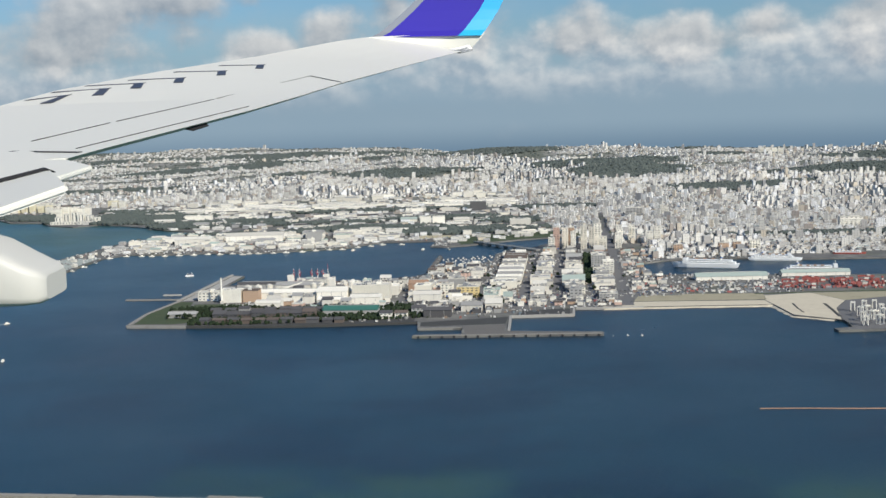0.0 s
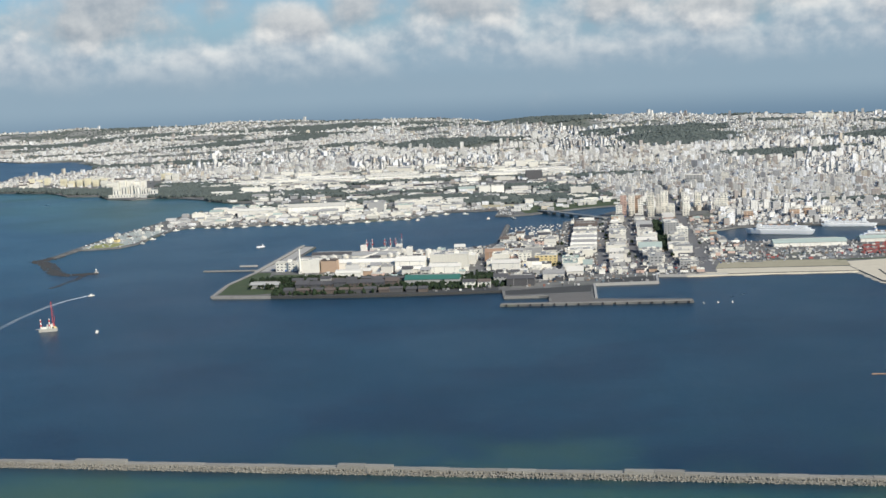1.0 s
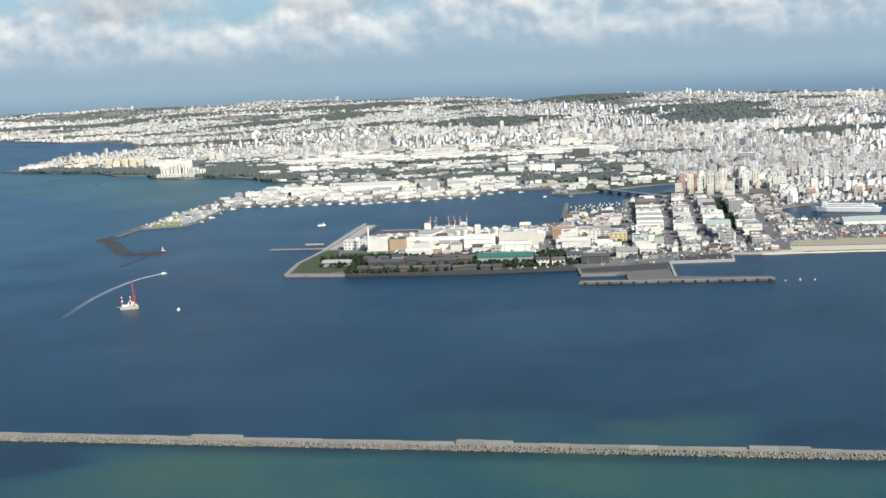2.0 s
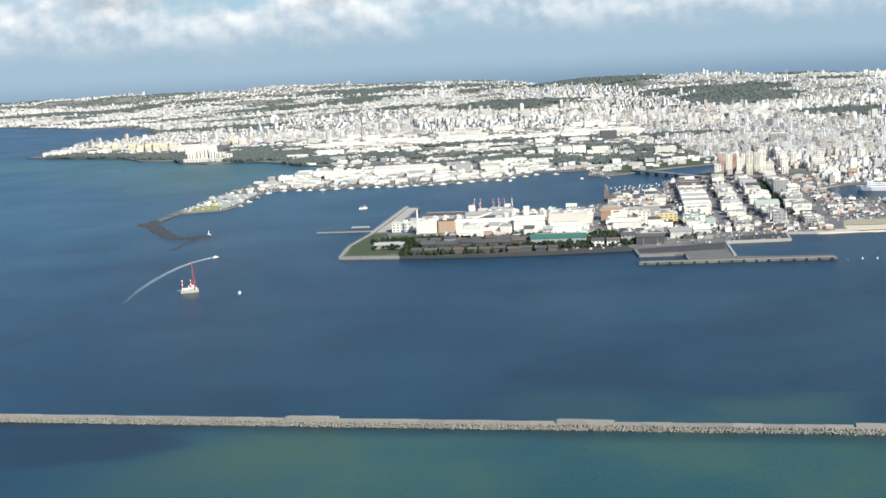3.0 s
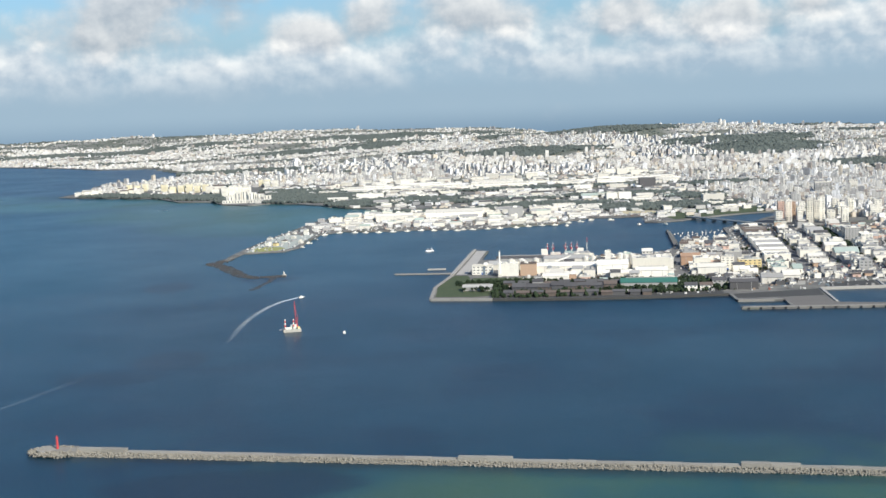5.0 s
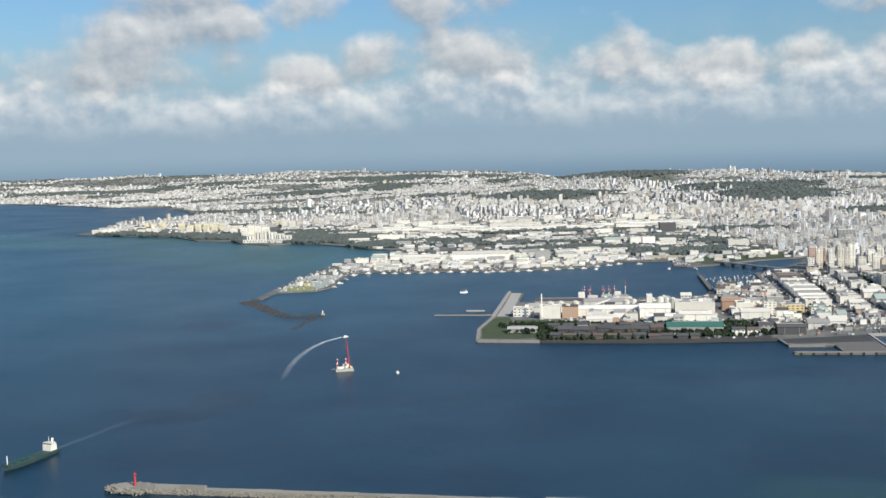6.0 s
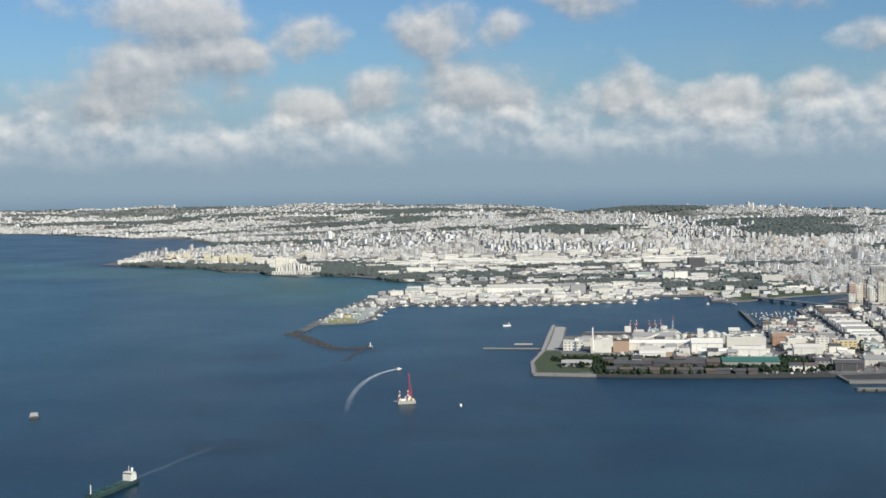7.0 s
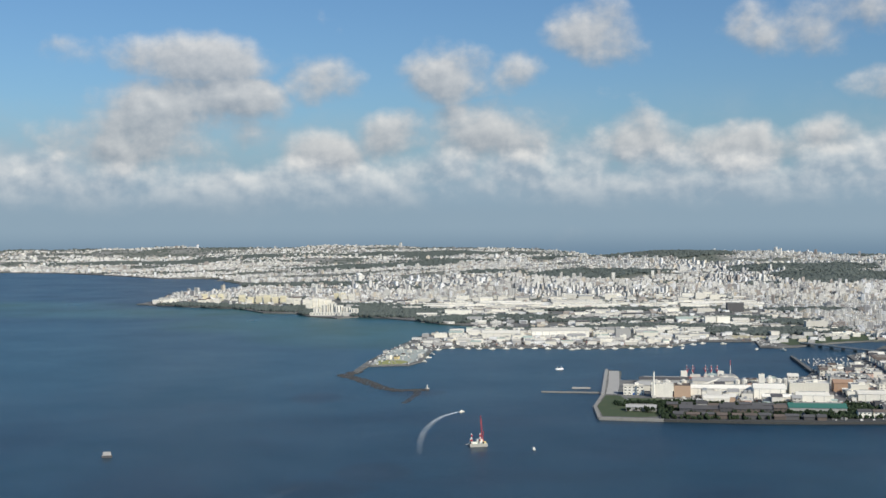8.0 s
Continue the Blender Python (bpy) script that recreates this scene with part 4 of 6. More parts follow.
patch("beach", [(150, 805.5), (194, 801.3), (238, 795.3), (249, 794), (249.6, 812), (240, 814), (163, 826), (156, 824)], "sand", "pale sandy strip of new land along the shore", "beach")
patch("lawn", [(163, 827.5), (240, 815.5), (252, 815), (258, 843), (174, 860)], "earth", "dry bare tan field behind the sand", "grass")
patch("beach", [(250.5, 813), (250.5, 791), (249.5, 752), (271, 727.5), (284, 771), (301, 800), (290, 838), (256, 833)], "sand", "pale bare sand beside the container quay", "beach")
patch("lawn", [(290.5, 837.5), (301.5, 800.5), (345, 813), (348, 832)], "earth", "bare tan earth behind the container quay", "grass")
patch("pavement", [(272, 727), (285, 770.5), (302, 799.5), (345, 812), (420, 800), (420, 694), (259, 694), (270, 704)], "asphalt", "dark asphalt container quay", "pavement")
strip("trim", [(160, 827), (205, 821), (250, 814.5)], 1.6, GROUND + 0.05, "rubble", "dark weedy ditch along the back of the beach", "ditch")
strip("trim", [(263.4, 795), (260, 776), (258, 758)], 1.4, GROUND + 0.05, "rubble", "dark drainage ditch in the sand", "ditch")
strip("trim", [(283, 790), (279, 765), (274, 738)], 2.2, GROUND + 0.05, "rubble", "dark weedy ditch beside the container quay", "ditch")
strip("trim", [(252, 842), (300, 841), (345, 835)], 4.0, GROUND + 0.05, "grass", "dark rough verge behind the bare earth", "verge")


def beach_slope(pts, reach):
    """Sand that runs out from the shore into the water."""
    bm, rows = bmesh.new(), []
    for i, p in enumerate(pts):
        a, b = Vector(pts[max(i - 1, 0)]), Vector(pts[min(i + 1, len(pts) - 1)])
        n = Vector(((b - a).y, -(b - a).x)).normalized()
        wob = reach * (1 + 0.35 * math.sin(i * 1.7))
        rows.append([bm.verts.new((p[0] - n.x * 5.0, p[1] - n.y * 5.0, GROUND + 0.07)), bm.verts.new((p[0] + n.x * wob * 0.5, p[1] + n.y * wob * 0.5, 0.45)), bm.verts.new((p[0] + n.x * wob, p[1] + n.y * wob, -0.25))])
    for a, b in zip(rows, rows[1:]):
        for c in (0, 1):
            bm.faces.new((a[c], a[c + 1], b[c + 1], b[c])).smooth = True
    tagged(link_mesh("beach", bm, M["sand"]), "pale sand sloping into the sea", "beach", kind="structure")


shore = [(138, 806), (194, 801), (238, 795), (250, 793), (249.5, 770), (249.5, 750), (273, 727.5)]
beach_slope([tuple(Vector(a).lerp(Vector(b), f / 6)) for a, b in zip(shore, shore[1:]) for f in range(6)], 3.2)
# spit ground colours run dark, with the cloud shadow put into them
patch("lawn", [(-175, 808), (-150, 803), (-137, 806), (-137, 828), (-148, 860), (-150, 900), (-160, 903), (-173, 850)], "grass", "green lawn at the end of the spit", "grass")
patch("lawn", [(-147, 866), (-100, 862), (-98, 880), (-147, 888)], "grass", "rough green lawn behind the sheds", "grass")
patch("pavement", [(-134, 796), (-85, 786), (-50, 782), (10, 780), (12, 806), (-50, 850), (-98, 850), (-140, 862), (-150, 845), (-137, 828)], "rubble", "yard among sheds and trees, darkened to imitate cloud shadow", "pavement", GROUND + 0.012)
patch("pavement", [(14, 775), (71, 783), (67, 758), (41, 757), (13, 759)], "rubble", "dark unfinished rubble fill behind the wharf", "pavement")
# the deck takes the darker concrete to paint in a cloud shadow
patch("pavement", [(40, 755), (66, 756), (64, 733), (119, 716), (119, 712), (39, 722)], "dark_concrete", "bare concrete wharf deck, cloud shadow painted into its grey", "pavement")
patch("pavement", [(76, 787), (112, 784), (116, 809), (84, 806)], "rubble", "dark unfinished fill inside the sea wall", "pavement")
patch("pavement", [town(4, -6), town(76, 20), town(76, 42), town(-24, 42), town(-24, 8)], "asphalt", "dark asphalt lorry park by the shore", "pavement", GROUND + 0.012)
strip("pavement", [(-155, 908), (-146, 960), (-134, 1043)], 8.5, GROUND + 0.02, "concrete", "pale concrete jetty deck", "pavement")
patch("pavement", [(-343, 1098), (-312, 1103), (-302, 1126), (-292, 1225), (-326, 1230), (-340, 1135)], "quay_paint", "pale grey-green concrete fishing quay strewn with nets", "pavement")
patch("lawn", [(-340, 1099), (-316, 1103), (-309, 1120), (-318, 1132), (-336, 1134)], "meadow", "yellow-green grass on the quay end", "grass", GROUND + 0.05)


def wall_line(pts, width, top, mat_key, label, category="sea wall", base=-1.5):
    bm = bmesh.new()
    for a, b in zip(pts, pts[1:]):
        a, b = Vector(a), Vector(b)
        n = Vector((-(b - a).y, (b - a).x)).normalized() * width / 2
        add_prism(bm, [tuple(a + n), tuple(a - n), tuple(b - n), tuple(b + n)], base, top)
    bmesh.ops.recalc_face_normals(bm, faces=bm.faces[:])
    return tagged(link_mesh("sea_wall", bm, M[mat_key]), label, category, kind="structure")


# sea walls and apron of the spit coloured darker in place of cloud shadow
wall_line([(12, 776.5), (-50, 778.5), (-85, 782.5), (-138, 792.5)], 2.4, 1.6, "rubble", "stone sea wall along the spit, darkened as under cloud shadow")
wall_line([(-138, 792.5), (-178, 801.5), (-175, 848), (-162, 905)], 2.2, 1.7, "deck", "weathered grey concrete sea wall round the spit end")
wall_line([(-177, 805), (-172, 805), (-141, 798)], 3.0, 1.45, "dark_concrete", "pale concrete apron behind the sea wall")
wall_line([(-162, 905), (-139.5, 1049)], 2.4, 2.3, "concrete", "long pale concrete jetty wall")
wall_line([(8, 726.3), (120, 711.2)], 2.0, 1.7, "deck", "grey concrete edge of the wharf")
wall_line([(11.5, 752), (39, 749)], 1.6, 1.6, "deck", "grey concrete inner wall of the wharf")
wall_line([(66.5, 733), (73, 785), (114, 782.5), (118.5, 809)], 1.6, 1.8, "concrete", "pale concrete wall of the small basin")
wall_line([(120, 809.5), (138, 805.5), (165, 804)], 1.2, 1.6, "concrete", "low pale concrete kerb along the shore")
wall_line([(27.5, 1022), (43.5, 1138)], 2.4, 2.2, "dark_concrete", "dark concrete marina pier")
wall_line([(-205, 928.5), (-162, 921)], 2.6, 0.9, "deck", "low grey concrete groyne in the water")
wall_line([(-180, 947.5), (-166, 946)], 2.2, 1.0, "concrete", "short concrete groyne in the water")
fender = random.Random(9)
wharf = thing("wharf_fender_row", 8, 725.1, 0.4, math.degrees(math.atan2(-15.1, 112)), "black rubber fenders along the concrete wharf", "fenders")
for i in range(16):
    piece("fender", wharf, 3 + i * 7.2, -0.2, -0.6, 0.9, 1.1, 1.5, "rubber")

# ---- the flat land north of the harbour ----


def outer_fill(x0, x1, y0, y1, n, big, low, high, wall, roof, group, deep=(7, 13), z=None, turns=(-10, 6)):
    made = []
    for _ in range(n * 8):
        if len(made) >= n:
            break
        w, d = bld.uniform(big * 0.35, big), bld.uniform(*deep)
        x, y = bld.uniform(x0, x1), bld.uniform(y0, y1)
        ok = on_land([x - w / 2, x + w / 2, x - w / 2, x + w / 2], [y - d / 2 - 4, y - d / 2 - 4, y + d / 2 + 3, y + d / 2 + 3]).all()
        if not ok or any(abs(x - a) < (w + c) / 2 + 1.5 and abs(y - b) < (d + e) / 2 + 2.5 for a, b, c, e in made + NORTH):
            continue
        made.append((x, y, w, d))
        zz = max(GROUND, float(height(x, y)) + 0.9)
        building(bld.choice(("warehouse", "warehouse", "shed")), x, y, w, d, bld.uniform(low, high), bld.choice(wall), bld.choice(roof), bld.choice(("gable", "flat", "flat")),
                 windows=False, turn=bld.uniform(*turns) if turns else 0, beside="the flat port land", group=group, z=zz)
    NORTH.extend(made)


NORTH = []
for x, y, w, d, h, wa, ro, sh in ((-150, 1345, 62, 16, 7, "white", "pale", "gable"), (-84, 1328, 16, 12, 10, "grey", "grey", "flat"), (42, 1472, 13, 10, 10, "white", "pale", "flat"), (58, 1474, 15, 10, 10, "white", "pale", "flat"),
                                  (122, 1680, 22, 12, 12, "dark", "grey", "flat"), (-256, 1648, 36, 12, 7, "white", "pale", "flat"), (-215, 1335, 40, 13, 6, "white", "white", "gable"), (150, 1412, 24, 12, 9, "pale", "pale", "flat")):
    NORTH.append((x, y, w, d))
    building("warehouse", x, y, w, d, h, wa, ro, sh, windows=False, turn=-2, beside="the harbour basin", z=max(GROUND, float(height(x, y)) + 0.9))
rng_s = np.random.default_rng(17)
sx, sy = rng_s.uniform(-430, 190, 2600), rng_s.uniform(1245, 1965, 2600)
keep = on_land(sx, sy - 5) & on_land(sx - 5, sy) & ~in_woods(sx, sy, 0.9) & (rng_s.random(2600) < np.where(sy < 1410, 0.7, np.where(sy < 1760, 0.45, 0.6)))
sx, sy = sx[keep], sy[keep]
low_rows = np.stack([sx, sy, np.maximum(height(sx, sy), 0.6), rng_s.uniform(3, 11, len(sx)), rng_s.uniform(3, 7, len(sx)), rng_s.uniform(2.2, 4.2, len(sx)), rng_s.uniform(-0.25, 0.1, len(sx))], -1)
tagged(blocks_mesh("depot_huts", low_rows, [M["city_wall"], M["city_roof"]]), "small pale huts and sheds scattered over the port land", "huts", kind="stuff")
outer_fill(-290, -20, 1256, 1312, 34, 15, 2.8, 4.5, ("white", "white", "pale", "cream"), ("white", "pale", "mint", "grey", "pale"), "fish market sheds", (5, 9))
outer_fill(-280, 10, 1312, 1405, 42, 28, 3, 5.5, ("white", "white", "cream", "pale"), ("white", "pale", "pale", "mint", "grey", "grey"), "port warehouses")
outer_fill(-250, 150, 1415, 1560, 22, 24, 2.5, 4.5, ("white", "pale", "cream", "grey"), ("grey", "pale", "grey", "mint", "dark", "white"), "scattered depot sheds")
outer_fill(-330, 180, 1560, 1760, 30, 28, 2.5, 4.5, ("white", "pale", "cream"), ("grey", "pale", "grey", "dark", "white"), "scattered depot sheds", (7, 11))
outer_fill(-290, 170, 1765, 1860, 30, 80, 2.2, 3.4, ("white", "pale", "white"), ("white", "white", "pale"), "long pale depot sheds", (7, 10), turns=(-4, 1))
outer_fill(-330, 180, 1865, 1960, 34, 22, 3, 8, ("white", "cream", "pale", "pale"), ("white", "pale", "grey"), "blocks at the edge of the city", (7, 10))
outer_fill(55, 190, 1300, 1420, 10, 16, 3, 5, ("white", "pale"), ("white", "pale", "brown"), "sheds on the green bank", (5, 8))
building("shed", -328, 1142, 5, 4, 3.0, "cream", "white", "flat", windows=False, turn=65, beside="the fishing quay", group="fishing quay sheds")
building("shed", -321, 1141, 4, 4, 2.6, "yellow", "dark", "flat", windows=False, turn=65, beside="the fishing quay", group="fishing quay sheds")
outer_fill(-335, -295, 1150, 1360, 9, 6, 1.2, 2.2, ("white", "cream", "pale"), ("white", "mint", "brown", "pale"), "fishing quay sheds", (3, 5), turns=(60, 75))
outer_fill(-740, -500, 1905, 2060, 24, 16, 4, 8, ("white", "cream", "pale"), ("white", "pale", "brown"), "houses on the cape", (6, 9))


def hotel():
    ob = thing("hotel", -424, 1668, GROUND, -6, "large stepped white seaside hotel with many rows of windows", "hotel")
    wings = [(-24, 4, 9, 8, 9), (-14, 8, 9, 9, 13), (-4, 11, 9, 9, 15), (6, 8, 9, 9, 12.5), (17, 6, 9, 9, 10.5), (28, 2, 9, 8, 8.5), (-2, -6, 60, 5, 3.6), (20, -11, 26, 5, 4.4)]
    for x, y, w, d, h in wings:
        piece("wing", ob, x, y, -0.4, w, d, h + 0.4, "white")
        piece("roof", ob, x, y, h - 0.02, w + 0.3, d + 0.3, 0.35, "pale")
        for i in range(max(2, int(w / 4))):
            n = max(2, int(w / 4))
            piece("window_column", ob, x - w / 2 + w * (i + 0.5) / n, y - d / 2, 0.9, 1.1, 0.15, h - 1.6, "glass")
    piece("stair_tower", ob, -4, 13, 14.9, 4, 4, 2.4, "cream")


hotel()
for i, (x, y) in enumerate(((-575, 1918), (-562, 1916), (-549, 1913), (-536, 1911), (-523, 1909), (-492, 1820), (-478, 1818), (-462, 1822), (-447, 1834), (-505, 1840), (-432, 1950), (-420, 1948), (-590, 1925), (-468, 1850))):
    apartment_tower(x, y, 9.0, 8, 9.5 + 4 * ((i * 37) % 5) / 5, "butter" if i < 5 or i == 12 else "white", turn=-5, z=max(GROUND, float(height(x, y)) + 0.8), windows=False)
for i, (x, y) in enumerate(((-467, 1752), (-458, 1757), (-449, 1761), (-440, 1766), (-448, 1996), (-436, 1980), (-648, 1992), (-662, 1996), (-634, 1988))):
    apartment_tower(x, y, 7.6, 8, (15, 17, 16, 14)[i] if i < 4 else 9 + i % 3, "white" if i < 4 else "butter", turn=-6, z=max(GROUND, float(height(x, y)) + 0.8), windows=False)
for x in (806, 820, 834, 848):
    apartment_tower(x, 2600, 11, 8, 15, "white", turn=-18, z=float(height(x, 2600)) + 0.6, windows=False)
for x in (384, 399, 413):
    apartment_tower(x, 2490, 8, 7, 8, "white", turn=-8, z=float(height(x, 2490)) + 0.6, windows=False)
# bare mound and bank by the river mouth
bank = bmesh.new()
for i in range(3):
    bmesh.ops.create_icosphere(bank, subdivisions=2, radius=1, matrix=pose(34 + i * 11, 1318 + i, 0.6) @ Matrix.Diagonal((14, 7, 3.4 - i * 0.4, 1)))
tagged(link_mesh("earth_mound", bank, M["earth"]), "grassy pale earth mound by the river mouth", "mound")
patch("lawn", [(70, 1236), (96, 1250), (140, 1272), (186, 1288), (240, 1304), (236, 1345), (60, 1330)], "grass", "green river bank", "grass")


def bridge():
    ob = thing("bridge", 88, 1244, GROUND, -62, "low grey concrete road bridge over the river mouth", "bridge")
    piece("deck", ob, 50, 0, 0.9, 112, 5, 0.7, "concrete")
    for s in (-2.8, 2.8):
        piece("parapet", ob, 50, s * 0.85, 1.58, 112, 0.25, 0.5, "pale")
    for i in range(7):
        piece("pier", ob, 5 + i * 15, 0, -3, 1.4, 4.0, 3.95, "concrete")


bridge()

# ---- trees near the water ----


def tree_kind(seed, tall):
    rng = random.Random(seed)
    ob = thing("tree", 0, 0, GROUND, 0, "bushy dark green broadleaf tree beside the sheds", "tree", "trees round the harbour")
    bm = add_tube(bmesh.new(), (0, 0, -0.3), (0, 0, tall * 0.45), 0.16, 0.09, 6)
    for i in range(4):
        a = i * 1.6 + rng.random()
        add_tube(bm, (0, 0, tall * (0.25 + 0.05 * i)), (math.cos(a) * tall * 0.28, math.sin(a) * tall * 0.28, tall * 0.55), 0.08, 0.03, 5)
    part("trunk", bm, M["bark"], ob)
    bm = bmesh.new()
    for i in range(26):
        a, r, h = rng.uniform(0, 6.3), tall * 0.42 * math.sqrt(rng.random()), rng.uniform(0.42, 0.98)
        s = tall * rng.uniform(0.08, 0.17)
        bmesh.ops.create_icosphere(bm, subdivisions=1, radius=s, matrix=pose(math.cos(a) * r * (1.25 - 0.6 * h), math.sin(a) * r * (1.25 - 0.6 * h), tall * h, rng.uniform(0, 90), rng.uniform(0, 90), 0) @ Matrix.Diagonal((1, rng.uniform(0.7, 1.2), 0.7, 1)))
    for v in bm.verts:
        v.co += Vector((rng.uniform(-1, 1), rng.uniform(-1, 1), rng.uniform(-1, 1))) * tall * 0.03
    part("crown", bm, M["leaf"], ob)
    return ob


kinds = [tree_kind(1, 3.2), tree_kind(2, 4.0), tree_kind(3, 2.6)]
tr = random.Random(21)


def grow(x, y, n, rx, ry, check=True):
    for _ in range(n):
        a, r = tr.uniform(0, 6.3), math.sqrt(tr.random())
        px, py = x + rx * r * math.cos(a), y + ry * r * math.sin(a)
        u, v = to_town(px, py)
        if check and not free(u - 0.6, u + 0.6, v - 0.6, v + 0.6, 0.2):
            continue
        copy_thing(tr.choice(kinds), pose(px, py, GROUND, 0, 0, tr.uniform(0, 360)))


grow(-120, 848, 100, 34, 9)
grow(-128, 826, 60, 30, 8)
grow(-60, 836, 60, 30, 8)
grow(-85, 803, 50, 55, 4)
grow(130, 1000, 30, 60, 120)
grow(40, 850, 20, 50, 40)
grow(60, 960, 20, 40, 70)
bush = np.random.default_rng(77)
bx, by = bush.uniform(-160, 20, 2600), bush.uniform(790, 865, 2600)
lu, lv = bush.uniform(45.8, 52.2, 420), bush.uniform(105, 300, 420)
bx, by = np.concatenate([bx, 85 + lu * UX - lv * UY]), np.concatenate([by, 827 + lu * UY + lv * UX])
inside = on_land(bx, by - 3) & on_land(bx - 3, by) & ~((bx > -100) & (bx < 30) & (by > 846)) & ~((bx < -138) & (by < 850))
bu, bv = (bx - 85) * UX + (by - 827) * UY, -(bx - 85) * UY + (by - 827) * UX
for a0, a1, b0, b1 in TAKEN:
    inside &= ~((bu > a0 - 0.5) & (bu < a1 + 0.5) & (bv > b0 - 0.5) & (bv < b1 + 0.5))
bx, by = bx[inside], by[inside]
tall = bush.uniform(0.7, 2.0, len(bx))
clumps("bushes", np.stack([bx, by, GROUND + tall * 0.7, tall * 0.8, tall], -1), "leaf", "dark green bushes and low trees crowding the yards between the sheds", "bushes", 9)
kinds[0].matrix_basis, kinds[1].matrix_basis, kinds[2].matrix_basis = pose(-134, 846, GROUND), pose(-112, 852, GROUND), pose(-100, 826, GROUND)

# ---- ships and boats ----


def hull_outline(length, beam, stern=0.8):
    h, b = length / 2, beam / 2
    return [(-h, -b * stern), (-h * 0.8, -b), (h * 0.55, -b), (h * 0.85, -b * 0.5), (h, 0), (h * 0.85, b * 0.5), (h * 0.55, b), (-h * 0.8, b), (-h, b * stern)]


def hull(length, beam, low, high):
    bm = bmesh.new()
    top = hull_outline(length, beam)
    rings = []
    for z, s, t in ((-1.0, 0.88, 0.7), (low, 0.95, 0.92), (high, 1.0, 1.0)):
        rings.append([bm.verts.new((x * s, y * t, z + (0.18 * (high - low) if x > length * 0.4 and z == high else 0))) for x, y in top])
    n = len(top)
    for a, b in zip(rings, rings[1:]):
        for i in range(n):
            bm.faces.new((a[i], a[(i + 1) % n], b[(i + 1) % n], b[i]))
    bm.faces.new(rings[-1])
    bm.faces.new(rings[0][::-1])
    return bm


def ferry(x, y, turn, length, beam, high, hull_key, label, decks=3, bridge_at=0.3, group=""):
    ob = thing("ferry", x, y, 0, turn, label, "ship", group)
    part("hull", hull(length, beam, 0.6, high), M[hull_key], ob)
    z, l0, l1 = high, -length * 0.44, length * 0.34
    for i in range(decks):
        piece("deck_house", ob, (l0 + l1) / 2, 0, z - 0.02, l1 - l0, beam * (0.86 - 0.08 * i), 1.5 if length > 20 else 0.8, "ship_white")
        for s in (-1, 1):
            piece("window_band", ob, (l0 + l1) / 2, s * beam * (0.43 - 0.04 * i), z + 0.75, (l1 - l0) * 0.9, 0.1, 0.26, "glass")
        z, l0, l1 = z + 1.5, l0 + length * 0.05, l1 - length * 0.04
    piece("bridge", ob, length * bridge_at, 0, z - 1.52, length * 0.06, beam * 0.9, 2.6 if length > 20 else 2.0, "ship_white")
    k = min(1.0, length / 40)
    funnel = part("funnel", add_tube(bmesh.new(), (-length * 0.22, 0, z - 0.1), (-length * 0.24, 0, z + 3.2 * k), 1.1 * k, 0.9 * k, 10), M["white"], ob)
    part("band", add_tube(bmesh.new(), (-length * 0.228, 0, z + 1.4 * k), (-length * 0.233, 0, z + 2.2 * k), 1.1 * k, 1.05 * k, 10), M["blue"], funnel)
    part("mast", add_tube(bmesh.new(), (length * bridge_at, 0, z + 1), (length * bridge_at, 0, z + 1 + 3 * k), 0.15, 0.08, 6), M["white"], ob)
    for i in range(4):
        piece("lifeboat", ob, l0 + (l1 - l0) * (0.2 + 0.2 * i), -beam * 0.36, z, 2.4 * k, 0.9 * k, 0.8 * k, "orange")
    return ob


ferry(259, 1000, -25 + 180, 56, 8, 3.9, "ship_white", "large white car ferry moored at a harbour quay", 2, 0.3)
ferry(328, 1031, -18, 46, 7, 2.4, "ship_white", "long white ferry lying along the far quay", 2, 0.25)
ferry(331, 944.5, -16, 54, 8, 1.8, "hull_green", "white ferry with a dark green hull moored beside warehouses", 3, 0.3)
ferry(400, 1049, -18, 28, 6, 2.6, "hull_red", "red-hulled cargo ship lying at the quay", 1, -0.3)
ferry(-178, 1064, 20, 8.5, 2.2, 0.6, "ship_white", "small white passenger boat crossing the harbour", 1, 0.2)


